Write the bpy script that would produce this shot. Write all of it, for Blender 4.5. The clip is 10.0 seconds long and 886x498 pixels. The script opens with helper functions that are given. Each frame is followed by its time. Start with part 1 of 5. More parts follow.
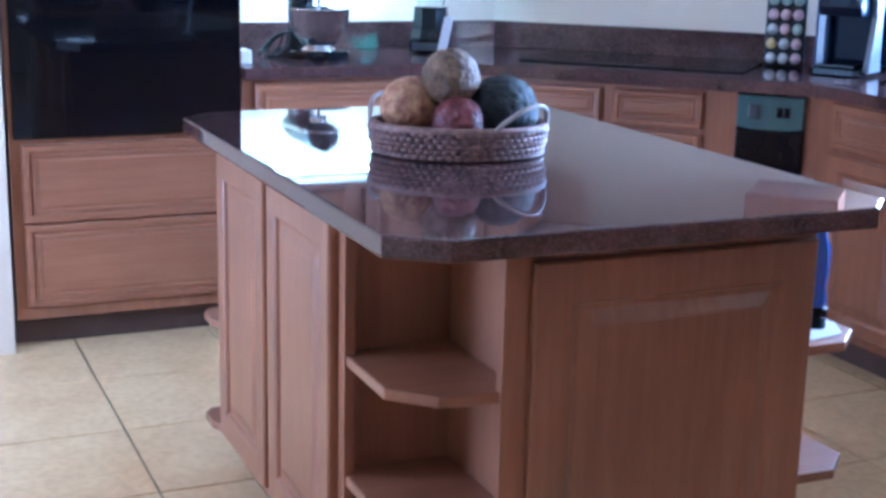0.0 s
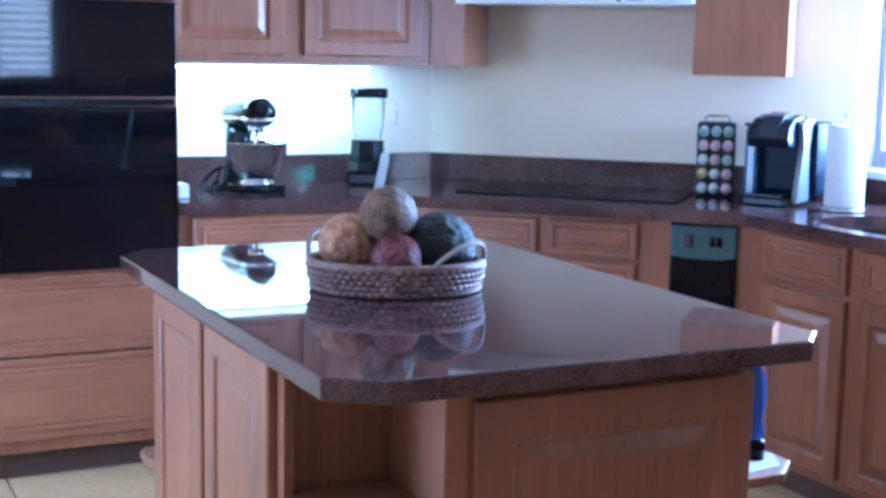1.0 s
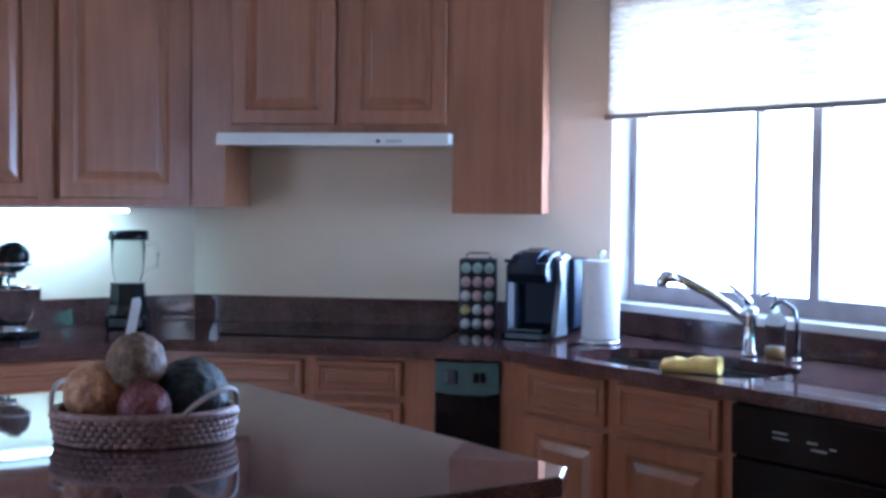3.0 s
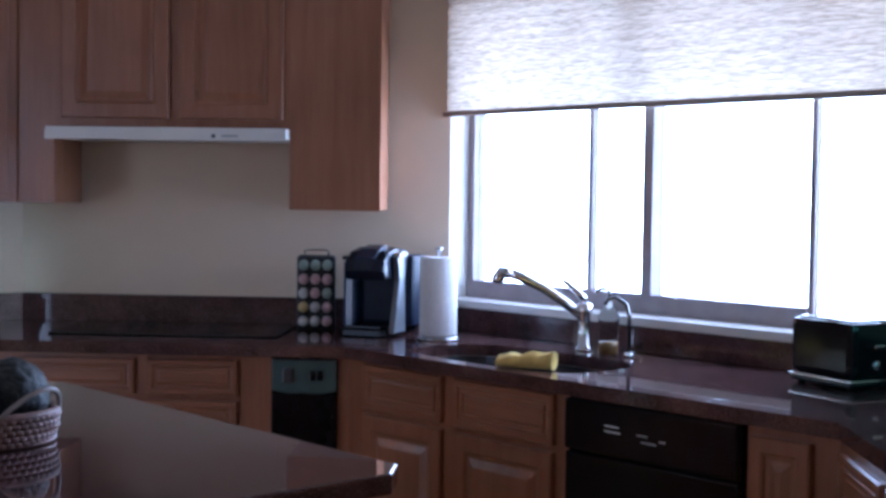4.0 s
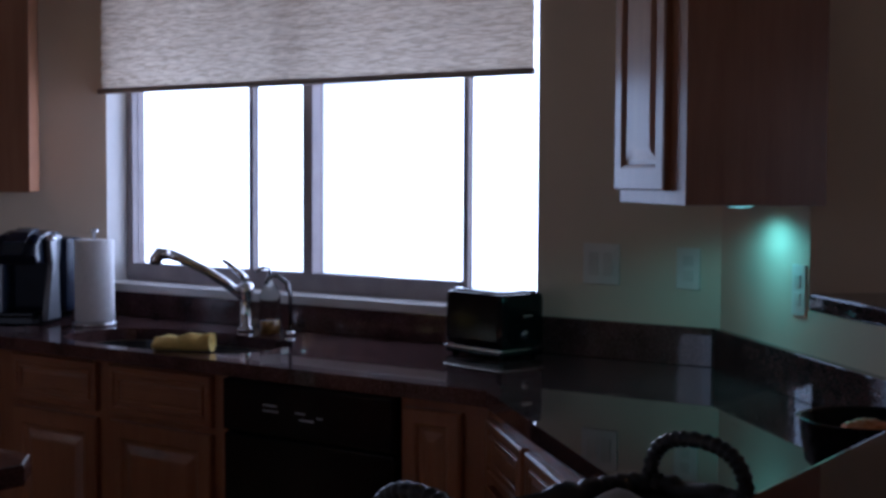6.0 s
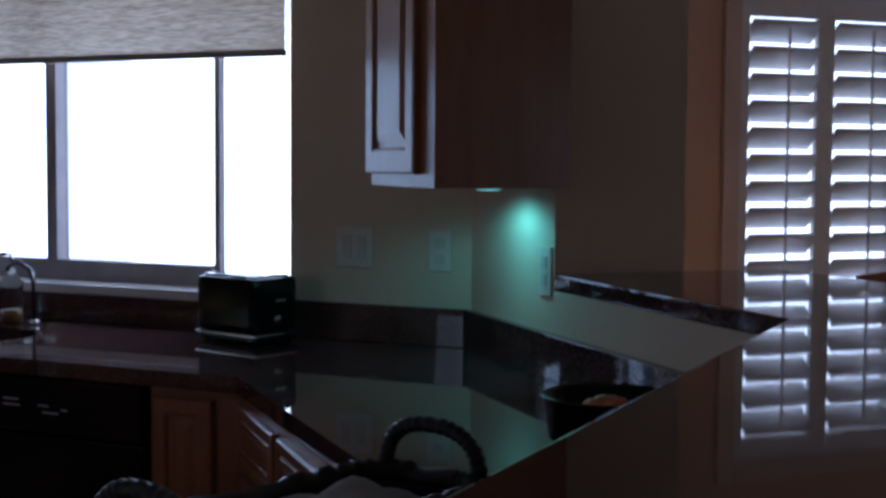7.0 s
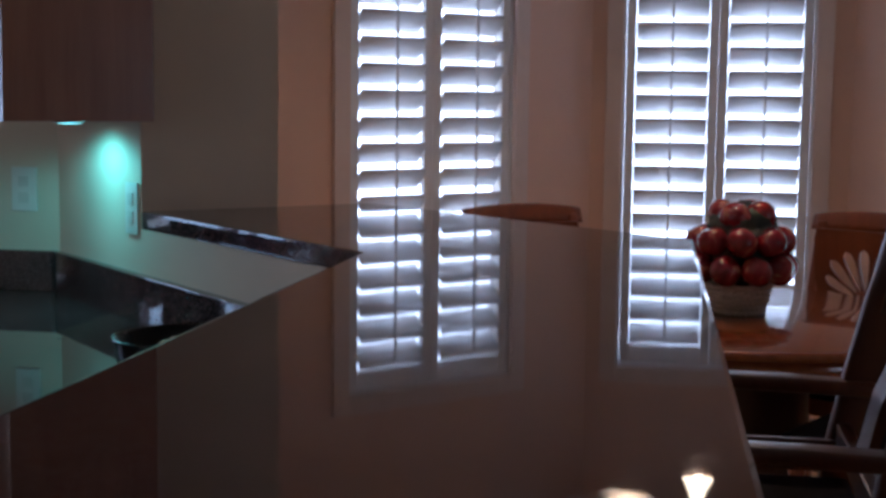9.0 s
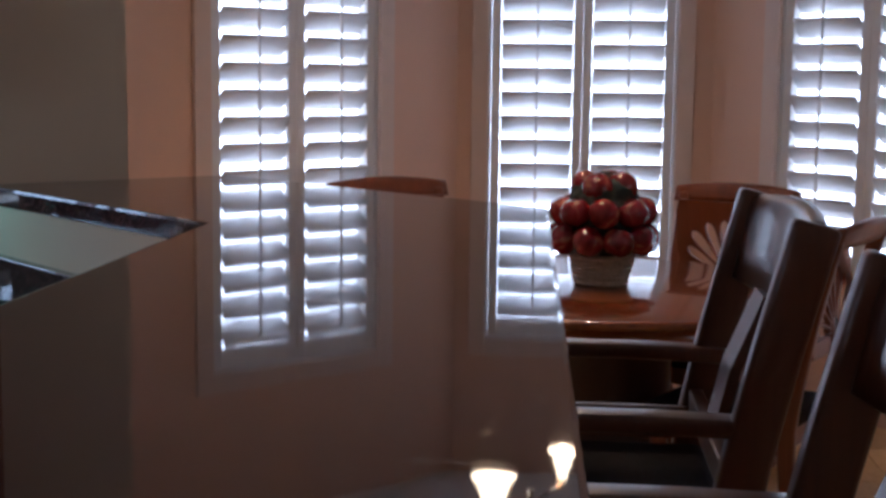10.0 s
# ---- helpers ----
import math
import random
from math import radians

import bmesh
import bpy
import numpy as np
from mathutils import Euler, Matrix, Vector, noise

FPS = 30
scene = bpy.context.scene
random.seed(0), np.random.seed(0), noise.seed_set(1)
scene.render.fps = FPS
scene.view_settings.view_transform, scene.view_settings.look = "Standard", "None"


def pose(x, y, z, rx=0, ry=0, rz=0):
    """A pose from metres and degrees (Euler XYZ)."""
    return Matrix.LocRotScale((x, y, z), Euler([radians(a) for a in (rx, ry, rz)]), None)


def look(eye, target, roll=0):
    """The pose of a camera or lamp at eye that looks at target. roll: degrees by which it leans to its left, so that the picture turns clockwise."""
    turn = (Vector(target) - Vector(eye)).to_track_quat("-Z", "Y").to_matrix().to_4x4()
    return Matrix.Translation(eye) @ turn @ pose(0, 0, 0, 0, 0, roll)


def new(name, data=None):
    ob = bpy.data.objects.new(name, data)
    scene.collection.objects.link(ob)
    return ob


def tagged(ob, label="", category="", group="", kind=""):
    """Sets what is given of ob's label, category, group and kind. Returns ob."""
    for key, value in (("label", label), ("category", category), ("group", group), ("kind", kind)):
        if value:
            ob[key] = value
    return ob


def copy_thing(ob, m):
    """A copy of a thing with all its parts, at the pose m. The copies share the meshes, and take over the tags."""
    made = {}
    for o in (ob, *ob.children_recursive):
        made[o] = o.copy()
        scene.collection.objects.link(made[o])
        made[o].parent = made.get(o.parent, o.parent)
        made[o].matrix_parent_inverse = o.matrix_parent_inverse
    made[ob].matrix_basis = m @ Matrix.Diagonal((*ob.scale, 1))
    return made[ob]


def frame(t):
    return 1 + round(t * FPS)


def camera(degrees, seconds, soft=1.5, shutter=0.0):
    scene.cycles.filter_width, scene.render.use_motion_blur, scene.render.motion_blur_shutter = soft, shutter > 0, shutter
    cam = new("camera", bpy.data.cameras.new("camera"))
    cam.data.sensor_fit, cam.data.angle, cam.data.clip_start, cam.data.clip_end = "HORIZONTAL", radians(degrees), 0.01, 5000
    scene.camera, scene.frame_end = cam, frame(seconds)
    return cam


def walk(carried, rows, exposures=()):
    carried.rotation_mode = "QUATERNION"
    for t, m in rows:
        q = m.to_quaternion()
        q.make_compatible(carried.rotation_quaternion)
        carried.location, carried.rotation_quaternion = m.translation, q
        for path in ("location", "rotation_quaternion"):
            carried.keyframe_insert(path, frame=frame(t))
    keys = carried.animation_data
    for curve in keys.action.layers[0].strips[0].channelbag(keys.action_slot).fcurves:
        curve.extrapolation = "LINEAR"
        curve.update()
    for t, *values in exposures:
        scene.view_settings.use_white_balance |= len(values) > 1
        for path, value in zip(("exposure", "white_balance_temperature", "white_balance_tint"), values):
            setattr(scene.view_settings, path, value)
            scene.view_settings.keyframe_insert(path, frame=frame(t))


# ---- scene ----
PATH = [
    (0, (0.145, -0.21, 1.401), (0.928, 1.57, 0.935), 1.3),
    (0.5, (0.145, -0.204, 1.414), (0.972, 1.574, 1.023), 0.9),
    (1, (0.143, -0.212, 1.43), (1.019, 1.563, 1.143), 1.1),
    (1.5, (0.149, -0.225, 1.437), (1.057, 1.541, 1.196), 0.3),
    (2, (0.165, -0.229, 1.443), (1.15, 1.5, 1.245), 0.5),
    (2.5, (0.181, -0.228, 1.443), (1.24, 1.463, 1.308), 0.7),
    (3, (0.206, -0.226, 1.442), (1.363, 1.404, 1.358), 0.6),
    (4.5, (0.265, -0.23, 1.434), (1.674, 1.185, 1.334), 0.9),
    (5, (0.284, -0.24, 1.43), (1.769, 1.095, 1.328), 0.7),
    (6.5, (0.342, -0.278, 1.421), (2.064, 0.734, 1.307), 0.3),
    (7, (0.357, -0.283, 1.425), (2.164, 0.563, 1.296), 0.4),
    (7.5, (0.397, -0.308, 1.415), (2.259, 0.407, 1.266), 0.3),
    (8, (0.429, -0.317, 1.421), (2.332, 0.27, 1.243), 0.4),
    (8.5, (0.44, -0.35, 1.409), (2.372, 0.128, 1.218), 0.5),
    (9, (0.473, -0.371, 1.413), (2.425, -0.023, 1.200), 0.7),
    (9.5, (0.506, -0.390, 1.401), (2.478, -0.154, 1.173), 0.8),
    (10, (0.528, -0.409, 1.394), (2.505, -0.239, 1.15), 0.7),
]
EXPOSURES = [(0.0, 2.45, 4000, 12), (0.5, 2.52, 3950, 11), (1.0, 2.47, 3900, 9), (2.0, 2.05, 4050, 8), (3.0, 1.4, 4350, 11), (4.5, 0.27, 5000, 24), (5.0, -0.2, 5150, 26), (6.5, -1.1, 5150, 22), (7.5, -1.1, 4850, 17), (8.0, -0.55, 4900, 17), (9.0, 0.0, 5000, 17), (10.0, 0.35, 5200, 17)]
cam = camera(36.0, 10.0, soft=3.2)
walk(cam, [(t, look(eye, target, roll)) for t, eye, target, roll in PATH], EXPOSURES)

# ---- light ----
world = bpy.data.worlds.new("sky")
scene.world = world
world.use_nodes = True
wn = world.node_tree
sky = wn.nodes.new("ShaderNodeTexSky")
sky.sky_type = 'NISHITA'
sky.sun_disc = False
sky.sun_elevation, sky.sun_rotation = radians(48), radians(150)
wn.links.new(sky.outputs[0], wn.nodes["Background"].inputs[0])
wn.nodes["Background"].inputs[1].default_value = 0.12
sun = new("sun", bpy.data.lights.new("sun", 'SUN'))
sun.data.energy, sun.data.angle, sun.data.color = 3.0, radians(0.5), (1.0, 0.94, 0.85)
sun.matrix_world = look((0, 0, 0), (-math.sin(radians(150)) * -1, -math.cos(radians(150)) * -1, -1.1))


def area(name, m, w, h, power, colour):
    d = bpy.data.lights.new(name, 'AREA')
    d.shape, d.size, d.size_y, d.energy, d.color = 'RECTANGLE', w, h, power, colour
    ob = new(name, d)
    ob.matrix_world = m
    return ob


DAY = (0.86, 0.92, 1.0)
# daylight standing in the openings: the kitchen window, an assumed patio door out of view, and the rear window behind
# the camera
area("window_daylight", look((3.98, 2.75, 1.46), (2.0, 2.75, 1.26)), 1.8, 0.80, 17, (0.70, 0.86, 1.0))
area("assumed_door_daylight", look((-1.56, 3.20, 1.15), (0.9, 2.5, 0.6)), 1.1, 1.9, 9, (0.95, 0.96, 1.0))
area("rear_daylight", look((1.95, -4.30, 1.46), (1.95, 0, 1.3)), 1.1, 0.8, 9, (1.0, 0.95, 0.92))
# under-cabinet tube and puck
area("counter_tube", look((1.80, 4.70, 1.372), (1.80, 4.74, 0.9)), 0.80, 0.05, 9.5, (0.62, 1.0, 0.93))
puck = new("puck_light", bpy.data.lights.new("puck_light", 'SPOT'))
puck.data.energy, puck.data.color, puck.data.spot_size, puck.data.spot_blend, puck.data.shadow_soft_size = 3.7, (0.22, 1.0, 0.90), radians(170), 0.4, 0.05
CHANDELIER = (4.879, -0.331)
LAMPS = ((-0.10, 0.115, 2.22, 1.25), (0.08, -0.105, 2.165, 0.85))      # offset from the rod, height of the bulb, size of the shade
for dx, dy, z, size in LAMPS:
    bulb = new("chandelier_bulb", bpy.data.lights.new("chandelier_bulb", 'POINT'))
    bulb.data.energy, bulb.data.color, bulb.data.shadow_soft_size = 6.0, (1.0, 0.64, 0.38), 0.020
    bulb.location = (CHANDELIER[0] + dx, CHANDELIER[1] + dy, z)

# ---- materials ----


def material(name):
    m = bpy.data.materials.new(name)
    m.use_nodes = True
    n = m.node_tree
    return m, n, n.nodes["Principled BSDF"]


def ramp(n, fac, stops):
    r = n.nodes.new("ShaderNodeValToRGB")
    while len(r.color_ramp.elements) < len(stops):
        r.color_ramp.elements.new(0.5)
    for e, (p, c) in zip(r.color_ramp.elements, stops):
        e.position, e.color = p, (*c, 1)
    n.links.new(fac, r.inputs[0])
    return r.outputs[0]


def coords(n, scale=(1, 1, 1), kind="Object"):
    tc, mp = n.nodes.new("ShaderNodeTexCoord"), n.nodes.new("ShaderNodeMapping")
    mp.inputs["Scale"].default_value = scale
    n.links.new(tc.outputs[kind], mp.inputs[0])
    return mp.outputs[0]


def noise_tex(n, vec, scale, detail=4, rough=0.55):
    t = n.nodes.new("ShaderNodeTexNoise")
    t.inputs["Scale"].default_value, t.inputs["Detail"].default_value, t.inputs["Roughness"].default_value = scale, detail, rough
    n.links.new(vec, t.inputs["Vector"])
    return t.outputs["Fac"]


def bump(n, b, height, strength, dist=0.01):
    u = n.nodes.new("ShaderNodeBump")
    u.inputs["Strength"].default_value, u.inputs["Distance"].default_value = strength, dist
    n.links.new(height, u.inputs["Height"])
    n.links.new(u.outputs[0], b.inputs["Normal"])


def mixed(n, fac, a, c, blend='MIX'):
    x = n.nodes.new("ShaderNodeMix")
    x.data_type, x.blend_type = 'RGBA', blend
    for sock, v in ((0, fac), (6, a), (7, c)):
        if isinstance(v, (int, float)):
            x.inputs[sock].default_value = v
        elif isinstance(v, tuple):
            x.inputs[sock].default_value = (*v, 1)
        else:
            n.links.new(v, x.inputs[sock])
    return x.outputs[2]


def plain(name, colour, rough=0.5, metal=0.0, var=0.12, scale=12, relief=0.0, coat=0.0, spec=0.5):
    m, n, b = material(name)
    v = coords(n)
    f = noise_tex(n, v, scale)
    lo, hi = tuple(c * (1 - var) for c in colour), tuple(min(1, c * (1 + var)) for c in colour)
    n.links.new(ramp(n, f, [(0.3, lo), (0.7, hi)]), b.inputs["Base Color"])
    r = n.nodes.new("ShaderNodeMapRange")
    r.inputs["To Min"].default_value, r.inputs["To Max"].default_value = max(0.02, rough - 0.06), min(1, rough + 0.06)
    n.links.new(noise_tex(n, v, scale * 4), r.inputs["Value"])
    n.links.new(r.outputs[0], b.inputs["Roughness"])
    b.inputs["Metallic"].default_value, b.inputs["Coat Weight"].default_value = metal, coat
    b.inputs["Specular IOR Level"].default_value = spec
    if relief:
        bump(n, b, noise_tex(n, v, scale * 10), relief)
    return m


def wood(name, dark, light, grain=(26, 26, 1.6), rough=0.36, coat=0.25, gloss=0.20):
    m, n, b = material(name)
    tc = n.nodes.new("ShaderNodeTexCoord")
    info = n.nodes.new("ShaderNodeObjectInfo")
    add = n.nodes.new("ShaderNodeVectorMath")
    mul = n.nodes.new("ShaderNodeMath")
    mul.operation = 'MULTIPLY'
    mul.inputs[1].default_value = 37.0
    n.links.new(info.outputs["Random"], mul.inputs[0])
    n.links.new(tc.outputs["Object"], add.inputs[0])
    n.links.new(mul.outputs[0], add.inputs[1])
    mp = n.nodes.new("ShaderNodeMapping")
    mp.inputs["Scale"].default_value = grain
    n.links.new(add.outputs[0], mp.inputs[0])
    f = noise_tex(n, mp.outputs[0], 1.0, 6, 0.6)
    mp2 = n.nodes.new("ShaderNodeMapping")
    mp2.inputs["Scale"].default_value = tuple(g * 5 for g in grain)
    n.links.new(add.outputs[0], mp2.inputs[0])
    fine = noise_tex(n, mp2.outputs[0], 1.0, 3, 0.6)
    broad = noise_tex(n, add.outputs[0], 2.2, 2)
    c = ramp(n, f, [(0.25, dark), (0.75, light)])
    c = mixed(n, 0.15, c, ramp(n, fine, [(0.35, tuple(x * 0.55 for x in dark)), (0.6, light)]))
    c = mixed(n, 0.35, c, ramp(n, broad, [(0.3, tuple(x * 0.75 for x in dark)), (0.7, light)]))
    n.links.new(c, b.inputs["Base Color"])
    b.inputs["Roughness"].default_value, b.inputs["Coat Weight"].default_value, b.inputs["Coat Roughness"].default_value = rough, coat, gloss
    bump(n, b, fine, 0.05, 0.002)
    return m


def granite(name):
    m, n, b = material(name)
    v = coords(n)
    vor = n.nodes.new("ShaderNodeTexVoronoi")
    vor.inputs["Scale"].default_value = 260
    n.links.new(v, vor.inputs["Vector"])
    sep = n.nodes.new("ShaderNodeSeparateColor")
    n.links.new(vor.outputs["Color"], sep.inputs[0])
    speck = ramp(n, sep.outputs[0], [(0.0, (0.013, 0.007, 0.007)), (0.55, (0.055, 0.029, 0.028)), (0.85, (0.098, 0.055, 0.052)), (1.0, (0.135, 0.085, 0.078))])
    cloud = noise_tex(n, v, 9, 5, 0.65)
    c = mixed(n, 0.55, speck, ramp(n, cloud, [(0.3, (0.020, 0.010, 0.010)), (0.7, (0.125, 0.058, 0.052))]))
    n.links.new(c, b.inputs["Base Color"])
    r = n.nodes.new("ShaderNodeMapRange")
    r.inputs["To Min"].default_value, r.inputs["To Max"].default_value = 0.012, 0.045
    n.links.new(noise_tex(n, v, 30), r.inputs["Value"])
    smudge = ramp(n, noise_tex(n, v, 14, 6, 0.7), [(0.60, (0.0, 0.0, 0.0)), (0.72, (0.16, 0.16, 0.16))])
    rough = n.nodes.new("ShaderNodeMath")
    n.links.new(r.outputs[0], rough.inputs[0])
    n.links.new(smudge, rough.inputs[1])
    n.links.new(rough.outputs[0], b.inputs["Roughness"])
    b.inputs["IOR"].default_value = 1.58
    bump(n, b, noise_tex(n, v, 16, 2), 0.012, 0.004)
    return m


WOOD = wood("cabinet_wood", (0.215, 0.078, 0.034), (0.37, 0.158, 0.076))
WOOD_H = wood("cabinet_wood_crosswise", (0.215, 0.078, 0.034), (0.37, 0.158, 0.076), grain=(1.6, 26, 26))
OAK = wood("table_oak", (0.20, 0.046, 0.012), (0.36, 0.100, 0.028), grain=(2, 24, 24), rough=0.16, coat=0.9, gloss=0.05)
CHAIR = wood("chair_oak", (0.13, 0.030, 0.009), (0.25, 0.066, 0.020), rough=0.28, coat=0.3)
STOOL = wood("stool_oak", (0.050, 0.010, 0.003), (0.120, 0.027, 0.007), rough=0.34, coat=0.22, gloss=0.10)
SHADED_OAK = wood("shaded_pedestal_oak", (0.030, 0.008, 0.004), (0.055, 0.014, 0.006), rough=0.4, coat=0.1)
GRANITE = granite("granite")
PAINT = plain("wall_paint", (0.72, 0.58, 0.42), 0.75, var=0.03, scale=3, relief=0.05)
NOOK_PAINT = plain("nook_paint", (0.78, 0.53, 0.40), 0.75, var=0.03, scale=3, relief=0.05)
CEILING = plain("ceiling_paint", (0.78, 0.76, 0.71), 0.85, var=0.02, scale=4, relief=0.08)
TRIM = plain("white_trim", (0.74, 0.72, 0.70), 0.4, var=0.03)
SHUTTER = plain("shutter_paint", (0.84, 0.84, 0.84), 0.45, var=0.03)
TOEKICK = plain("toe_kick", (0.10, 0.055, 0.038), 0.55)
BLACK = plain("black_enamel", (0.005, 0.005, 0.006), 0.18, var=0.2, spec=0.2)
BLACK_GLASS = plain("black_glass", (0.003, 0.003, 0.004), 0.0, var=0.1, spec=0.32)
GREY_TRIM = plain("grey_plastic", (0.05, 0.052, 0.056), 0.32)
TEAL = plain("control_panel", (0.055, 0.105, 0.10), 0.3)
NOOK_TRIM = plain("nook_trim", (0.76, 0.62, 0.54), 0.45, var=0.03)
WHITE = plain("white_enamel", (0.76, 0.75, 0.72), 0.3, var=0.03)
PAPER = plain("paper_towel", (0.82, 0.80, 0.80), 0.9, var=0.04, scale=60, relief=0.35)
CHROME = plain("chrome", (0.72, 0.72, 0.74), 0.10, metal=1.0, var=0.04)
STEEL = plain("brushed_steel", (0.55, 0.55, 0.57), 0.24, metal=1.0, var=0.06)
YELLOW = plain("yellow_cloth", (0.78, 0.54, 0.14), 0.9, scale=80, relief=0.4)
MARK = plain("pale_marking", (0.45, 0.46, 0.46), 0.5)


def tile_material():
    m, n, b = material("floor_tile")
    tc, info = n.nodes.new("ShaderNodeTexCoord"), n.nodes.new("ShaderNodeObjectInfo")
    add = n.nodes.new("ShaderNodeVectorMath")
    mul = n.nodes.new("ShaderNodeMath")
    mul.operation = 'MULTIPLY'
    mul.inputs[1].default_value = 21.0
    n.links.new(info.outputs["Random"], mul.inputs[0])
    n.links.new(tc.outputs["Object"], add.inputs[0])
    n.links.new(mul.outputs[0], add.inputs[1])
    c = ramp(n, noise_tex(n, add.outputs[0], 5, 6, 0.65), [(0.3, (0.66, 0.42, 0.19)), (0.7, (0.82, 0.59, 0.30))])
    c = mixed(n, 0.25, c, ramp(n, noise_tex(n, add.outputs[0], 40, 4), [(0.35, (0.56, 0.35, 0.15)), (0.6, (0.82, 0.60, 0.32))]))
    n.links.new(c, b.inputs["Base Color"])
    b.inputs["Roughness"].default_value = 0.42
    bump(n, b, noise_tex(n, add.outputs[0], 12, 4), 0.08, 0.004)
    return m


TILE = tile_material()
GROUT = plain("grout", (0.30, 0.25, 0.19), 0.9, scale=60, relief=0.3)


def glass_material():
    m, n, b = material("window_glass")
    b.inputs["Transmission Weight"].default_value, b.inputs["Roughness"].default_value, b.inputs["IOR"].default_value = 1.0, 0.0, 1.02
    return m


GLASS = glass_material()


def clear_material():
    m, n, b = material("clear_jar")
    b.inputs["Transmission Weight"].default_value, b.inputs["Roughness"].default_value, b.inputs["IOR"].default_value = 1.0, 0.02, 1.08
    b.inputs["Base Color"].default_value = (0.93, 0.97, 0.96, 1)
    return m


CLEAR = clear_material()


def glow_material(name, colour, strength):
    m, n, b = material(name)
    b.inputs["Base Color"].default_value = (*colour, 1)
    b.inputs["Emission Color"].default_value, b.inputs["Emission Strength"].default_value = (*colour, 1), strength
    return m


def shade_material():
    m, n, b = material("woven_shade")
    v = coords(n, (1, 1, 1))
    wv = n.nodes.new("ShaderNodeTexNoise")
    mp = n.nodes.new("ShaderNodeMapping")
    mp.inputs["Scale"].default_value = (40, 22, 420)
    n.links.new(v, mp.inputs[0])
    n.links.new(mp.outputs[0], wv.inputs["Vector"])
    wv.inputs["Scale"].default_value = 1.0
    wv.inputs["Detail"].default_value = 4
    c = ramp(n, wv.outputs["Fac"], [(0.34, (0.33, 0.26, 0.19)), (0.64, (0.72, 0.63, 0.51))])
    n.links.new(c, b.inputs["Base Color"])
    b.inputs["Roughness"].default_value = 0.9
    tr = n.nodes.new("ShaderNodeBsdfTranslucent")
    n.links.new(c, tr.inputs["Color"])
    ms = n.nodes.new("ShaderNodeMixShader")
    ms.inputs[0].default_value = 0.38
    n.links.new(b.outputs[0], ms.inputs[1])
    n.links.new(tr.outputs[0], ms.inputs[2])
    n.links.new(ms.outputs[0], n.nodes["Material Output"].inputs["Surface"])
    bump(n, b, wv.outputs["Fac"], 0.4, 0.004)
    return m


SHADE = shade_material()

# ---- builders ----


def box(bm, x0, y0, z0, x1, y1, z1, bevel=0.0):
    m = Matrix.Translation(((x0 + x1) / 2, (y0 + y1) / 2, (z0 + z1) / 2)) @ Matrix.Diagonal((x1 - x0, y1 - y0, z1 - z0, 1))
    geo = bmesh.ops.create_cube(bm, size=1, matrix=m)
    if bevel:
        edges = list({e for v in geo["verts"] for e in v.link_edges})
        bmesh.ops.bevel(bm, geom=edges, offset=bevel, segments=2, profile=0.6, affect='EDGES')
    return bm


def block(x0, y0, z0, x1, y1, z1, bevel=0.0):
    return box(bmesh.new(), x0, y0, z0, x1, y1, z1, bevel)


def prism(outline, z0, z1, bevel=0.0, bm=None):
    bm = bm or bmesh.new()
    lo = [bm.verts.new((x, y, z0)) for x, y in outline]
    hi = [bm.verts.new((x, y, z1)) for x, y in outline]
    faces = [bm.faces.new(hi), bm.faces.new(lo[::-1])]
    k = len(lo)
    for i in range(k):
        faces.append(bm.faces.new((lo[i], lo[(i + 1) % k], hi[(i + 1) % k], hi[i])))
    bmesh.ops.recalc_face_normals(bm, faces=faces)
    if bevel:
        edges = list({e for f in faces[:2] for e in f.edges})
        bmesh.ops.bevel(bm, geom=edges, offset=bevel, segments=2, profile=0.6, affect='EDGES')
    return bm


def lathe(profile, steps=32, bm=None, m=None, sx=1.0, sy=1.0):
    """Turned body: profile rows of (radius, height) from bottom to top."""
    bm = bm or bmesh.new()
    m = m or Matrix()
    rings = []
    for r, z in profile:
        if r < 1e-5:
            rings.append([bm.verts.new(m @ Vector((0, 0, z)))])
        else:
            rings.append([bm.verts.new(m @ Vector((r * sx * math.cos(a), r * sy * math.sin(a), z))) for a in (2 * math.pi * i / steps for i in range(steps))])
    for a, b in zip(rings, rings[1:]):
        if len(a) == 1 and len(b) == 1:
            continue
        for i in range(steps):
            j = (i + 1) % steps
            if len(a) == 1:
                bm.faces.new((a[0], b[j], b[i]))
            elif len(b) == 1:
                bm.faces.new((a[i], a[j], b[0]))
            else:
                bm.faces.new((a[i], a[j], b[j], b[i]))
    for f in bm.faces:
        f.smooth = True
    return bm


def tube(points, radius, sides=10, bm=None, closed=False, taper=None):
    bm = bm or bmesh.new()
    pts = [Vector(p) for p in points]
    rings = []
    for i, p in enumerate(pts):
        a = pts[i - 1] if (i or closed) else p
        c = pts[(i + 1) % len(pts)] if (closed or i < len(pts) - 1) else p
        d = (c - a).normalized()
        side = d.cross(Vector((0, 0, 1)))
        if side.length < 1e-3:
            side = d.cross(Vector((1, 0, 0)))
        side.normalize()
        up = side.cross(d).normalized()
        r = radius if taper is None else radius * taper[i]
        rings.append([bm.verts.new(p + r * (math.cos(t) * side + math.sin(t) * up)) for t in (2 * math.pi * k / sides for k in range(sides))])
    pairs = list(zip(rings, rings[1:])) + ([(rings[-1], rings[0])] if closed else [])
    for a, b in pairs:
        for k in range(sides):
            f = bm.faces.new((a[k], a[(k + 1) % sides], b[(k + 1) % sides], b[k]))
            f.smooth = True
    if not closed:
        bm.faces.new(rings[0][::-1])
        bm.faces.new(rings[-1])
    return bm


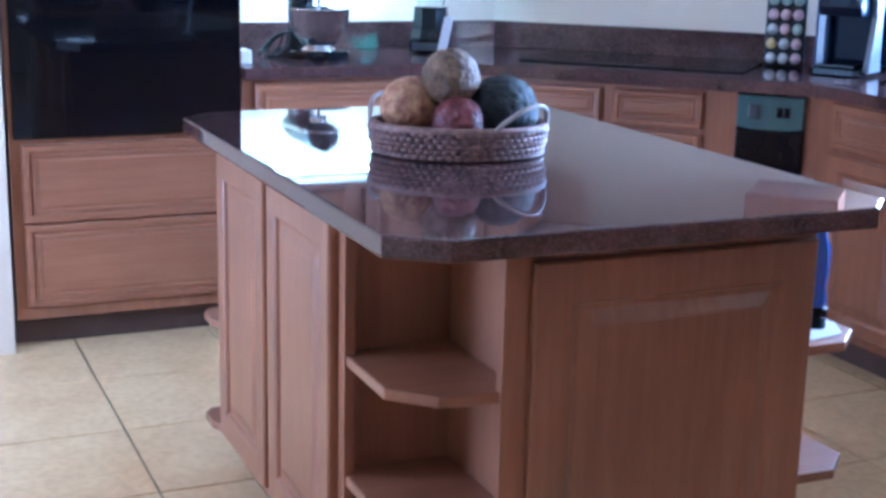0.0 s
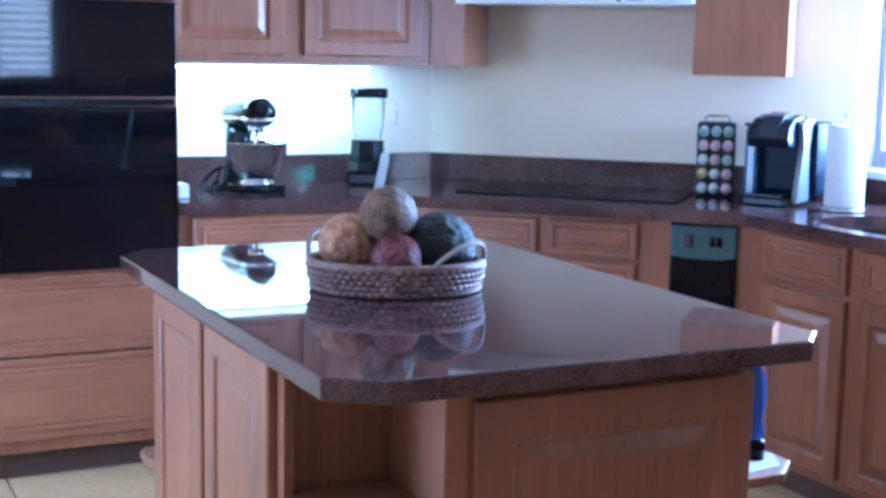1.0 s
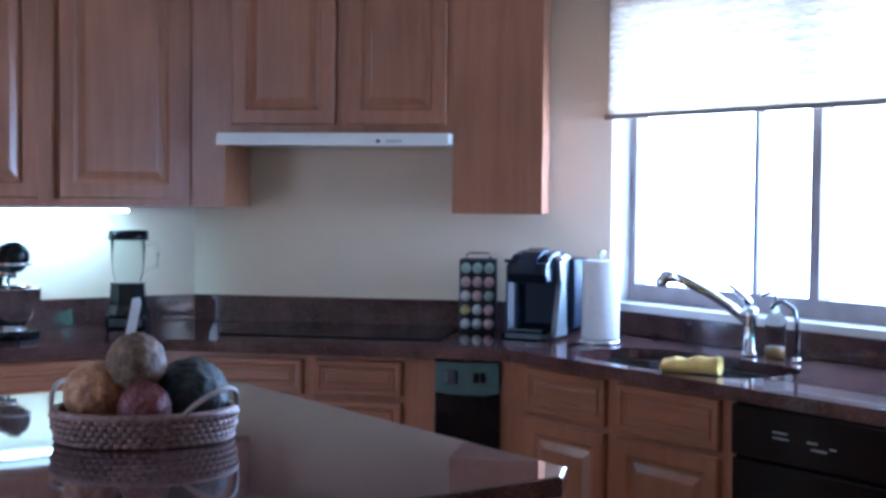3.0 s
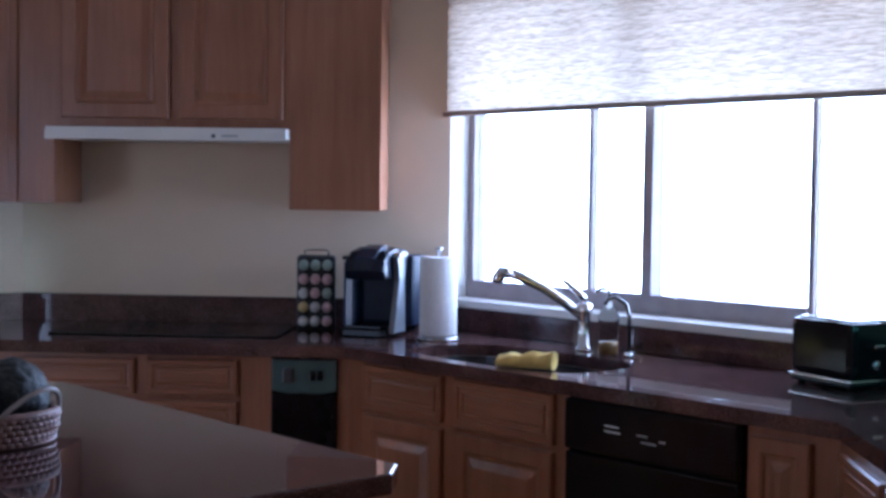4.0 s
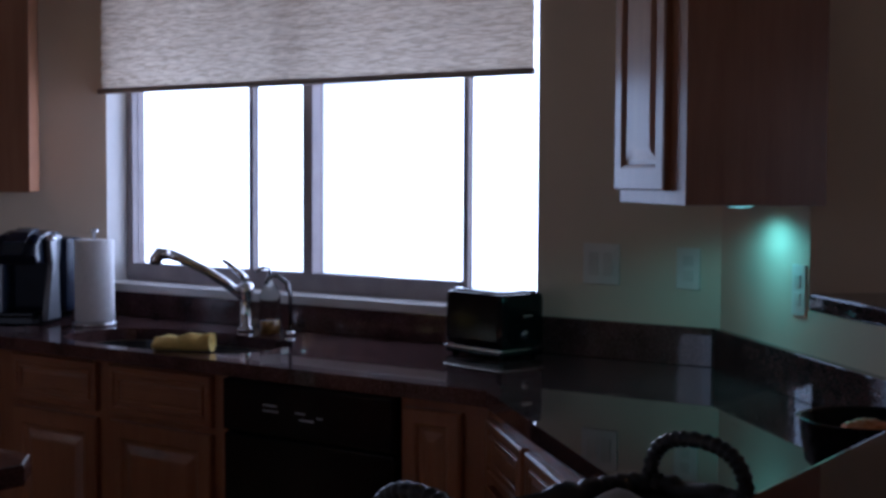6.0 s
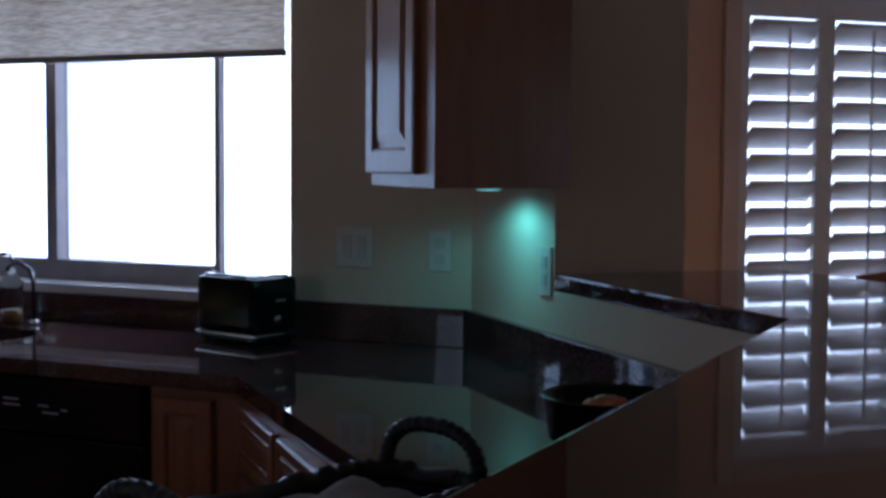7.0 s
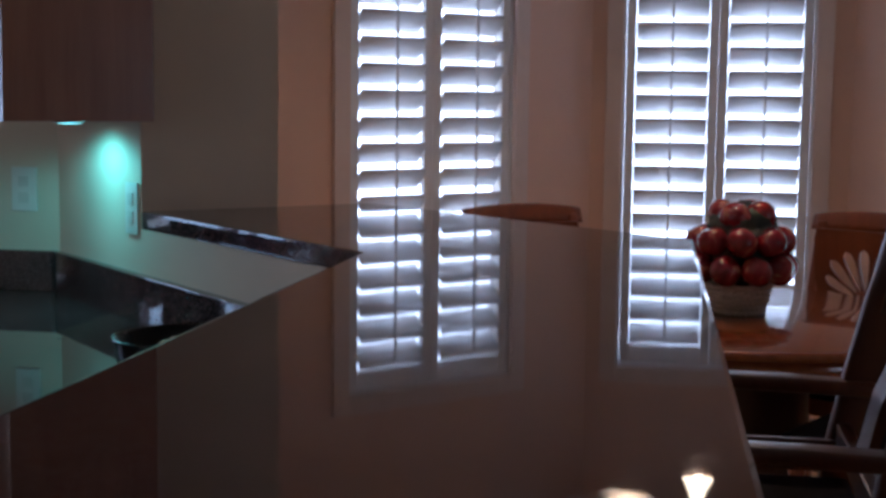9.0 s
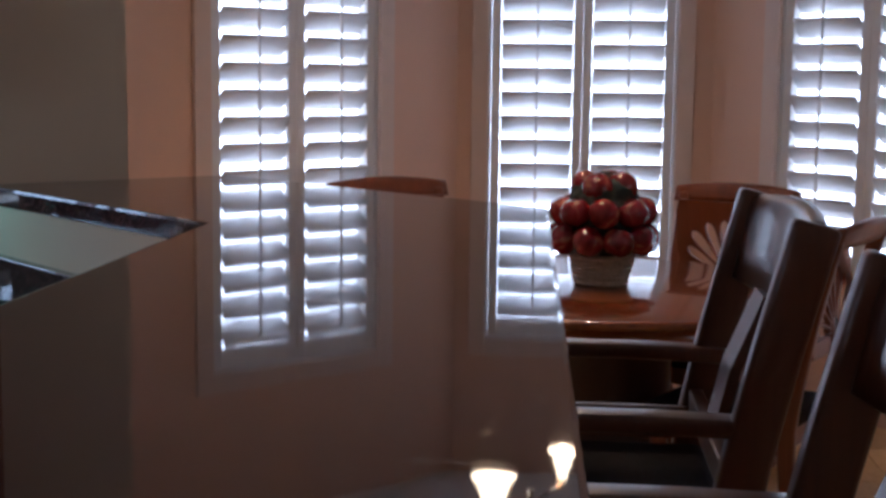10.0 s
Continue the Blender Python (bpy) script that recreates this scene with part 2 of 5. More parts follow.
def sweep(path, w, d, bm=None):
    """A bar of w by d section along points in the local y-z plane with x across."""
    bm = bm or bmesh.new()
    rings = []
    for i, (x, y, z) in enumerate(path):
        a, c = path[max(0, i - 1)], path[min(len(path) - 1, i + 1)]
        t = Vector((0, c[1] - a[1], c[2] - a[2])).normalized()
        nrm = Vector((0, -t.z, t.y))
        p = Vector((x, y, z))
        rings.append([bm.verts.new(p + Vector((sx * w / 2, 0, 0)) + nrm * (sd * d / 2)) for sx, sd in ((-1, -1), (1, -1), (1, 1), (-1, 1))])
    for a, b in zip(rings, rings[1:]):
        for k in range(4):
            bm.faces.new((a[k], a[(k + 1) % 4], b[(k + 1) % 4], b[k]))
    bm.faces.new(rings[0][::-1])
    bm.faces.new(rings[-1])
    bmesh.ops.recalc_face_normals(bm, faces=bm.faces[:])
    return bm


def finish(name, bm, mat):
    bmesh.ops.recalc_face_normals(bm, faces=bm.faces[:])
    me = bpy.data.meshes.new(name)
    bm.to_mesh(me)
    bm.free()
    me.materials.append(mat)
    return new(name, me)


def part(name, bm, mat, parent, label="", m=None):
    ob = finish(name, bm, mat)
    ob.parent = parent
    if m is not None:
        ob.matrix_basis = m
    return tagged(ob, label) if label else ob


def thing(name, m, label, category, group="", kind=""):
    return_to = new(name)
    return_to.matrix_basis = m
    return_to.empty_display_size = 0.1
    return tagged(return_to, label, category, group, kind)


def structure(name, bm, mat, label, category):
    return tagged(finish(name, bm, mat), label, category, kind="structure")


def panel_door(w, h, t=0.020, rail=0.058):
    """A raised-panel front, standing in x-z, its face to -y, its lower left corner at the origin."""
    rail = min(rail, w * 0.26, h * 0.30)
    rings = [(0, 0), (0, -t + 0.004), (0.004, -t), (rail - 0.010, -t), (rail - 0.004, -t + 0.004), (rail, -t + 0.010), (rail + 0.010, -t + 0.011),
             (rail + 0.034, -t + 0.002), (rail + 0.040, -t + 0.001)]
    rings = [r for r in rings if r[0] * 2 < min(w, h) - 0.012]
    bm = bmesh.new()
    loops = []
    for s, y in rings:
        loops.append([bm.verts.new(c) for c in ((s, y, s), (w - s, y, s), (w - s, y, h - s), (s, y, h - s))])
    for a, b in zip(loops, loops[1:]):
        for k in range(4):
            bm.faces.new((a[k], a[(k + 1) % 4], b[(k + 1) % 4], b[k]))
    bm.faces.new(loops[-1])
    bm.faces.new(loops[0][::-1])
    return bm


def stepped_front(w, h, t=0.020):
    """A drawer front with two routed steps inside a flat border, placed as panel_door."""
    k = min(1.0, h / 0.14)
    rings = [(0, 0), (0, -t + 0.004), (0.004, -t), (0.020, -t), (0.023, -t + 0.006), (0.030, -t + 0.007), (0.033, -t + 0.001), (0.041, -t + 0.001), (0.044, -t + 0.006), (0.049, -t + 0.005), (0.053, -t + 0.003)]
    bm = bmesh.new()
    loops = [[bm.verts.new(c) for c in ((s * k, y, s * k), (w - s * k, y, s * k), (w - s * k, y, h - s * k), (s * k, y, h - s * k))] for s, y in rings]
    for a, b in zip(loops, loops[1:]):
        for q in range(4):
            bm.faces.new((a[q], a[(q + 1) % 4], b[(q + 1) % 4], b[q]))
    bm.faces.new(loops[-1])
    bm.faces.new(loops[0][::-1])
    return bm

# ---- structure ----
XW, YW, DW_SUM, E_DIFF = 3.748, 4.833, 7.402, 2.53      # window wall, oven wall, slanted cooktop wall (x + y), slanted bar wall (x - y)
COUNTER, BAR, CEIL = 0.914, 1.161, 2.74
NE, NW = (3.748, 3.654), (2.569, 4.833)                 # ends of the cooktop wall

structure("ground", block(-60, -60, -0.30, 60, 60, -0.14), plain("sand_ground", (0.55, 0.47, 0.36), 0.95, scale=2, relief=0.2), "pale sandy yard outside the house", "ground")
GLARE = glow_material("outdoor_glare", (0.84, 0.92, 1.0), 7.0)
structure("backdrop", block(11.0, -9, -0.14, 11.1, 12, 6.5), GLARE, "overexposed bright outdoors beyond the windows", "backdrop")
floor = structure("floor", block(-3.2, -4.2, -0.14, 7.0, 5.2, -0.008), GROUT, "beige square floor tiles with darker grout joints", "floor")
structure("ceiling", block(-3.2, -4.2, CEIL, 7.0, 5.2, CEIL + 0.12), CEILING, "plain off-white painted ceiling", "ceiling")

structure("wall_oven", block(0.50, YW, 0, NW[0] + 0.05, YW + 0.14, CEIL), PAINT, "cream painted wall behind ovens and mixer", "wall")
structure("wall_cooktop", prism([NW, NE, (NE[0] + 0.10, NE[1] + 0.10), (NW[0] + 0.10, NW[1] + 0.10)], 0, CEIL), PAINT, "slanted cream painted wall behind the cooktop", "wall")
bm = block(XW, 3.672, 0, XW + 0.20, 3.90, CEIL)
box(bm, XW, 1.10, 0, XW + 0.20, 1.795, CEIL)
box(bm, XW, 1.795, 0, XW + 0.20, 3.672, 1.000)
box(bm, XW, 1.795, 2.22, XW + 0.20, 3.672, CEIL)
structure("wall_window", bm, PAINT, "cream painted wall with a wide window over the sink", "wall")
# short full-height wall, slanted, that carries the end cabinet; its end faces the bar


def slant(diff, total):
    return ((total + diff) / 2, (total - diff) / 2)


structure("wall_stub", prism([slant(E_DIFF, 4.995), slant(E_DIFF, 4.20), slant(3.03, 4.22), slant(3.03, 5.4), (3.95, 1.44), (XW, 1.218)], 0, CEIL), PAINT,
          "thick cream wall end beside the raised bar", "wall")
structure("knee_wall", prism([slant(E_DIFF, 4.20), slant(E_DIFF, 2.53 + 0.37), (1.16, 0.185), (1.16, 0.02), (2.72, 0.02), slant(2.76, 4.20)], 0, BAR - 0.04), PAINT,
          "low cream wall carrying the raised bar top", "wall")
# west wall out of view, placed near so its opening lights the floor
for nm, b in (("wall_tower_side", (-1.8, 4.235, 0, 0.585, 4.97, CEIL)), ("wall_west_low", (-1.8, -4.2, 0, -1.6, 4.235, 0.15)), ("wall_west_high", (-1.8, -4.2, 2.15, -1.6, 4.235, CEIL)),
              ("wall_west_north", (-1.8, 3.77, 0.15, -1.6, 4.235, 2.15)), ("wall_west_south", (-1.8, -4.0, 0.15, -1.6, 2.62, 2.15)),
              ("wall_south_low", (-1.6, -4.2, 0, 4.4, -4.0, 1.08)), ("wall_south_high", (-1.6, -4.2, 1.84, 4.4, -4.0, CEIL)),
              ("wall_south_west", (-1.6, -4.2, 1.08, 1.40, -4.0, 1.84)), ("wall_south_east", (2.50, -4.2, 1.08, 4.4, -4.0, 1.84))):
    structure(nm, block(*b), PAINT, "plain cream painted wall", "wall")
structure("wall_nook_north", block(3.95, 1.44, 0, 5.42, 1.58, CEIL), NOOK_PAINT, "warm beige wall of the breakfast nook", "wall")
structure("wall_nook_south", block(4.40, -2.60, 0, 5.72, -2.45, CEIL), NOOK_PAINT, "warm beige wall of the breakfast nook", "wall")
structure("wall_nook_back", block(4.40, -4.05, 0, 4.55, -2.60, CEIL), PAINT, "plain cream painted wall", "wall")


def bay_wall(name, m, length, w, z0, z1, t=0.14):
    """A wall along local x, centred, its room face at y = 0 looking to -y, with one opening."""
    bm = block(-length / 2, 0, 0, -w / 2, t, CEIL)
    box(bm, w / 2, 0, 0, length / 2, t, CEIL)
    box(bm, -w / 2, 0, 0, w / 2, t, z0)
    box(bm, -w / 2, 0, z1, w / 2, t, CEIL)
    ob = structure(name, bm, NOOK_PAINT, "warm beige bay wall with a shuttered window", "wall")
    ob.matrix_basis = m


BAY = [pose(6.100, 0.678, 0, 0, 0, -43.5), pose(6.756, -0.495, 0, 0, 0, -88.5), pose(6.238, -1.643, 0, 0, 0, -133.5)]
BAY_LEN = [1.86, 1.24, 1.86]


def shutter_window(name, m, length):
    w, z0, z1 = 0.848, 0.512, 2.11
    win = thing(name, m, "white plantation shutters, louvers tilted half open, over a bright window", "window", "bay windows", "structure")
    bm = block(-w / 2 - 0.075, -0.022, z0 - 0.075, -w / 2, 0.0, z1 + 0.075, 0.004)
    box(bm, w / 2, -0.022, z0 - 0.075, w / 2 + 0.075, 0, z1 + 0.075, 0.004)
    box(bm, -w / 2, -0.022, z1, w / 2, 0, z1 + 0.075, 0.004)
    box(bm, -w / 2, -0.022, z0 - 0.075, w / 2, 0, z0, 0.004)
    part("window_trim", bm, NOOK_TRIM, win)
    bm = block(-w / 2, 0.0, z0, -w / 2 + 0.012, 0.112, z1)
    box(bm, w / 2 - 0.012, 0, z0, w / 2, 0.112, z1)
    box(bm, -w / 2 + 0.012, 0, z0, w / 2 - 0.012, 0.06, z0 + 0.012)
    box(bm, -w / 2 + 0.012, 0, z1 - 0.012, w / 2 - 0.012, 0.06, z1)
    part("window_frame", bm, TRIM, win)
    louver = None
    for side in (-1, 1):
        xa, xb = (-w / 2 + 0.014, -0.0006) if side < 0 else (0.0006, w / 2 - 0.014)
        bm = block(xa, 0.006, z0 + 0.014, xa + 0.042, 0.034, z1 - 0.014, 0.003)
        box(bm, xb - 0.042, 0.006, z0 + 0.014, xb, 0.034, z1 - 0.014, 0.003)
        box(bm, xa + 0.042, 0.006, z0 + 0.014, xb - 0.042, 0.034, z0 + 0.10, 0.003)
        box(bm, xa + 0.042, 0.006, z1 - 0.10, xb - 0.042, 0.034, z1 - 0.014, 0.003)
        pan = part("shutter_panel", bm, SHUTTER, win)
        count, lw = 13, xb - xa - 0.088
        for k in range(count):
            z = z0 + 0.10 + (k + 0.5) * (z1 - z0 - 0.20) / count
            mm = pose((xa + xb) / 2, 0.020, z, -54, 0, 0)
            if louver is None:
                bm = bmesh.new()
                prof = [(-0.055, 0.0), (-0.034, -0.0045), (0, -0.006), (0.034, -0.0045), (0.055, 0.0), (0.034, 0.0045), (0, 0.006), (-0.034, 0.0045)]
                ends = [[bm.verts.new((x, a, b)) for a, b in prof] for x in (-lw / 2, lw / 2)]
                for i in range(8):
                    f = bm.faces.new((ends[0][i], ends[0][(i + 1) % 8], ends[1][(i + 1) % 8], ends[1][i]))
                    f.smooth = True
                bm.faces.new(ends[0])
                bm.faces.new(ends[1][::-1])
                louver = part("louver", bm, SHUTTER, pan, m=mm)
            else:
                lo = new("louver", louver.data)
                lo.parent, lo.matrix_basis = pan, mm
        part("tilt_rod", block((xa + xb) / 2 - 0.005, -0.034, z0 + 0.16, (xa + xb) / 2 + 0.005, -0.024, z1 - 0.14, 0.002), SHUTTER, pan)
    pane = part("pane", block(-w / 2, 0.115, z0, w / 2, 0.119, z1), GLASS, win)
    pane.visible_shadow = False


for i, (m, ln) in enumerate(zip(BAY, BAY_LEN)):
    bay_wall(f"wall_bay_{i + 1}", m, ln, 0.848, 0.512, 2.11)
    shutter_window(f"window_{i + 2}", m, ln)

# kitchen window
win = thing("window_1", Matrix(), "aluminium sliding window, overexposed daylight outside", "window", kind="structure")
FX = XW + 0.10
bm = block(FX, 3.625, 1.03, FX + 0.06, 3.669, 2.22)
box(bm, FX, 1.80, 2.14, FX + 0.06, 3.625, 2.22)
box(bm, FX, 2.134, 1.03, FX + 0.06, 3.625, 1.095)
# rail cut thin on this stretch to imitate glare blooming over it
box(bm, FX, 1.80, 1.03, FX + 0.06, 2.134, 1.045)
METAL_FRAME = plain("window_aluminium", (0.34, 0.30, 0.31), 0.5)
part("window_frame", bm, METAL_FRAME, win)
part("meeting_stile", block(FX - 0.015, 2.730, 1.095, FX + 0.045, 2.773, 2.14), METAL_FRAME, win)
part("mullion", block(FX + 0.01, 3.022, 1.095, FX + 0.04, 3.044, 2.14), METAL_FRAME, win)
part("mullion", block(FX + 0.01, 2.114, 1.045, FX + 0.04, 2.134, 2.14), METAL_FRAME, win)
part("window_sill", block(XW - 0.022, 1.797, 1.0, FX + 0.06, 3.670, 1.030, 0.004), TRIM, win)
bm = block(XW - 0.001, 3.657, 1.03, FX, 3.671, 2.22)
part("reveal_lining", bm, TRIM, win)
for a, b in ((1.805, 2.114), (2.134, 2.730), (2.773, 3.022), (3.044, 3.625)):
    p = part("pane", block(FX + 0.024, a, 1.06, FX + 0.028, b, 2.14), GLASS, win)
    p.visible_shadow = False
shade = thing("window_shade", Matrix(), "woven beige pleated shade drawn halfway down", "window shade")
bm = bmesh.new()
rows, z = [], 1.738
k = 0
while z < 2.2:
    rows.append((XW - 0.012 + (0.002 if k % 2 else -0.002), z))
    z += 0.019
    k += 1
va = [[bm.verts.new((x, y, zz)) for y in np.linspace(1.803, 3.676, 24)] for x, zz in rows]
for a, b in zip(va, va[1:]):
    for i in range(23):
        bm.faces.new((a[i], a[i + 1], b[i + 1], b[i]))
ob = part("fabric", bm, SHADE, shade)
part("bottom_rail", block(XW - 0.024, 1.803, 1.722, XW - 0.001, 3.676, 1.742, 0.004), plain("shade_rail", (0.34, 0.27, 0.22), 0.6), shade)
part("head_rail", block(XW - 0.036, 1.80, 2.18, XW - 0.001, 3.676, 2.22, 0.004), TRIM, shade)
post = tagged(finish("patio_column", block(5.6, 3.98, -0.14, 5.84, 4.22, 2.9, 0.02), plain("stucco", (0.82, 0.80, 0.80), 0.9, relief=0.3)), "pale stucco patio column outside the window", "column", kind="structure")

# frames of an assumed patio door and of the rear window, behind the camera
bm = block(-1.70, 2.62, 0.15, -1.62, 2.68, 2.15)
box(bm, -1.70, 3.71, 0.15, -1.62, 3.77, 2.15)
structure("window_5", bm, TRIM, "white frame of an assumed patio door, out of view", "window")
bm = block(1.40, -4.1, 1.08, 1.46, -4.02, 1.84)
for x in (1.92, 2.44):
    box(bm, x, -4.1, 1.08, x + 0.06, -4.02, 1.84)
for k in range(10):
    box(bm, 1.46, -4.09, 1.10 + k * 0.073, 2.44, -4.07, 1.128 + k * 0.073)
structure("window_6", bm, TRIM, "white blinds in the rear window", "window")

# ---- cabinets ----
TOP = COUNTER - 0.04


def base_cabinet(m, w, fronts, depth=0.60, label="oak-toned wooden base cabinet with raised panels", hollow=False):
    cab = thing("base_cabinet", m, label, "cabinet", "base cabinets")
    bm = block(0, 0, 0.10, w, depth, 0.66 if hollow else TOP)
    if hollow:
        box(bm, 0, 0, 0.66, w, 0.02, TOP)
    part("body", bm, WOOD, cab)
    part("toe_kick", block(0, 0.07, 0.0, w, depth, 0.10), TOEKICK, cab)
    for kind, x0, x1, z0, z1 in fronts:
        if kind == "drawer":
            part("drawer_front", stepped_front(x1 - x0, z1 - z0), WOOD_H, cab, m=pose(x0, 0, z0))
        else:
            part("door", panel_door(x1 - x0, z1 - z0), WOOD, cab, m=pose(x0, 0, z0))
    return cab


BX, BY = 3.075, 4.272
C_MIX = (2.199, BY)        # meeting points of the cabinet fronts
C_WIN = (BX, 3.396)
base_cabinet(pose(1.362, BY, 0), 2.199 - 1.362, [("drawer", 0.045, 0.80, 0.715, 0.855), ("door", 0.045, 0.415, 0.13, 0.695), ("door", 0.43, 0.80, 0.13, 0.695)], 0.555)
DIAG = pose(*C_MIX, 0, 0, 0, -45)
base_cabinet(DIAG, 0.93, [("drawer", 0.10, 0.50, 0.735, 0.855), ("drawer", 0.545, 0.855, 0.735, 0.855), ("drawer", 0.10, 0.50, 0.42, 0.715), ("drawer", 0.545, 0.855, 0.42, 0.715),
                          ("drawer", 0.10, 0.50, 0.13, 0.40), ("drawer", 0.545, 0.855, 0.13, 0.40)], 0.66)
WINDOW_RUN = pose(*C_WIN, 0, 0, 0, -90)
base_cabinet(WINDOW_RUN, 0.50, [("drawer", 0.085, 0.477, 0.715, 0.862), ("door", 0.085, 0.477, 0.13, 0.695)], 0.66, hollow=True)
base_cabinet(WINDOW_RUN @ pose(0.50, 0, 0), 0.503, [("drawer", 0.035, 0.455, 0.715, 0.862), ("door", 0.035, 0.455, 0.13, 0.695)], 0.66, hollow=True)
base_cabinet(WINDOW_RUN @ pose(1.613, 0, 0), 0.27, [("door", 0.015, 0.19, 0.13, 0.845)], 0.66, "narrow wooden base cabinet beside the dishwasher")
PEN = pose(3.055, 1.510, 0, 0, 0, -135)
base_cabinet(PEN, 0.935, [("drawer", 0.06, 0.42, 0.715, 0.855), ("door", 0.06, 0.42, 0.13, 0.695), ("drawer", 0.46, 0.87, 0.715, 0.855), ("door", 0.46, 0.87, 0.13, 0.695)], 0.66)
base_cabinet(pose(2.394, 0.849, 0, 0, 0, 180), 1.20, [("door", 0.06, 0.58, 0.13, 0.855), ("door", 0.61, 1.14, 0.13, 0.855)], 0.65)

# compactor between cooktop and sink
comp = thing("trash_compactor", DIAG @ pose(0.970, 0, 0), "black built-in compactor with a teal control panel", "appliance")
part("body", block(0, -0.004, 0.10, 0.226, 0.50, TOP - 0.002), BLACK, comp)
part("front_panel", block(0.004, -0.024, 0.12, 0.222, -0.004, 0.748, 0.004), BLACK, comp)
part("control_panel", prism([(0.004, 0.758), (0.05, 0.750), (0.176, 0.750), (0.222, 0.758), (0.222, 0.862), (0.004, 0.862)], -0.0, 0.022, 0.003), TEAL, comp, "teal plastic control panel", pose(0, 0, 0, 90) @ pose(0, 0, 0))
part("dial", block(0.040, -0.032, 0.785, 0.078, -0.020, 0.836, 0.006), GREY_TRIM, comp)
part("button", block(0.135, -0.030, 0.795, 0.154, -0.020, 0.828, 0.002), BLACK, comp)
part("button", block(0.158, -0.030, 0.795, 0.177, -0.020, 0.828, 0.002), BLACK, comp)
part("filler", block(-0.040, -0.001, 0.10, 0, 0.3, TOP), WOOD, comp)
part("filler", block(0.226, -0.001, 0.10, 0.269, 0.3, TOP), WOOD, comp)

# dishwasher
dish = thing("dishwasher", WINDOW_RUN @ pose(1.009, 0, 0), "black dishwasher under the counter with pale markings", "dishwasher")
part("body", block(0, 0.0, 0.10, 0.598, 0.60, TOP - 0.003), BLACK, dish)
part("door", block(0.004, -0.022, 0.12, 0.594, 0, 0.715, 0.006), BLACK, dish)
ctl = part("control_panel", block(0.004, -0.028, 0.722, 0.594, 0, 0.866, 0.008), BLACK, dish)
for x, z, w in ((0.155, 0.803, 0.050), (0.155, 0.788, 0.055), (0.270, 0.792, 0.035), (0.285, 0.775, 0.05), (0.345, 0.785, 0.02)):
    part("marking", block(x, -0.0295, z, x + w, -0.028, z + 0.004), MARK, ctl)
part("toe_panel", block(0.0, 0.05, 0, 0.598, 0.5, 0.10), BLACK, dish)

# ---- counters ----


def granite_slab(name, outline, z1, label, thick=0.04):
    return tagged(finish(name, prism(outline, z1 - thick, z1, 0.006), GRANITE), label, "countertop")


SINK = [(3.30 + 0.215 * math.cos(a) * (abs(math.cos(a)) ** -0.35 if abs(math.cos(a)) > .05 else 1), 2.83 + 0.40 * math.sin(a) * (abs(math.sin(a)) ** -0.35 if abs(math.sin(a)) > .05 else 1)) for a in (2 * math.pi * i / 40 for i in range(40))]


def counter_mesh():
    """Worktop round the kitchen with a hole for the sink."""
    bm = bmesh.new()
    outer = [(1.362, YW), (1.362, 4.222), (2.178, 4.222), (3.03, 3.37), (3.03, 1.50), (2.380, 0.85 - 0.03), (1.20, 0.82), (1.20, 0.19), (2.70, 0.19),
             ((E_DIFF - 0.004 + 4.9896) / 2, (4.9896 - E_DIFF + 0.004) / 2), (XW, 1.22), (XW, NE[1]), NW]
    loops = []
    for pts in (outer, SINK):
        vs = [bm.verts.new((x, y, COUNTER)) for x, y in pts]
        es = [bm.edges.new((vs[i], vs[(i + 1) % len(vs)])) for i in range(len(vs))]
        loops.append((vs, es))
    bmesh.ops.triangle_fill(bm, use_beauty=True, edges=loops[0][1] + loops[1][1])
    top = [f for f in bm.faces]
    geo = bmesh.ops.extrude_face_region(bm, geom=top)
    vv = [g for g in geo["geom"] if isinstance(g, bmesh.types.BMVert)]
    bmesh.ops.translate(bm, verts=vv, vec=(0, 0, -0.04))
    bmesh.ops.recalc_face_normals(bm, faces=bm.faces[:])
    return bm


tagged(finish("countertop", counter_mesh(), GRANITE), "polished dark brown speckled granite worktop", "countertop")
BS = 0.018
for pts in ([(1.362, YW), (1.362, YW - BS), (NW[0] - 0.008, YW - BS), NW], [NW, (NW[0] - 0.008, YW - BS), (XW - BS, NE[1] - 0.008), NE],
            [(XW, NE[1]), (XW - BS, NE[1] - 0.008), (XW - BS, 1.235), (XW, 1.22)],
            [(XW, 1.218), (XW - BS, 1.226), (2.695 - 0.004, 0.185 + BS), (2.715, 0.185)],
            [(2.715, 0.185), (2.691, 0.185 + BS), (1.20, 0.185 + BS), (1.20, 0.185)]):
    tagged(finish("backsplash", prism(pts, COUNTER + 0.0005, 1.020, 0.002), GRANITE), "low dark granite upstand along the wall", "backsplash", "backsplash pieces")
granite_slab("bar_counter", [(1.12, 0.165), (2.695, 0.165), slant(2.53, 4.196), slant(3.39, 4.196), (3.085, -0.386), (1.12, -0.434)], BAR, "raised polished dark granite bar top with an angled bend")

# sink, tap
sink = thing("sink", Matrix(), "dark undermount sink basin let into the granite", "sink")
bm = bmesh.new()
rings = []
for s, z in ((1.0, COUNTER - 0.041), (0.97, COUNTER - 0.10), (0.90, COUNTER - 0.19), (0.6, COUNTER - 0.20)):
    rings.append([bm.verts.new((3.30 + (x - 3.30) * s, 2.83 + (y - 2.83) * s, z)) for x, y in SINK])
for a, b in zip(rings, rings[1:]):
    for i in range(40):
        bm.faces.new((a[i], a[(i + 1) % 40], b[(i + 1) % 40], b[i]))
bm.faces.new(rings[-1])
part("basin", bm, plain("sink_composite", (0.010, 0.009, 0.010), 0.3), sink)
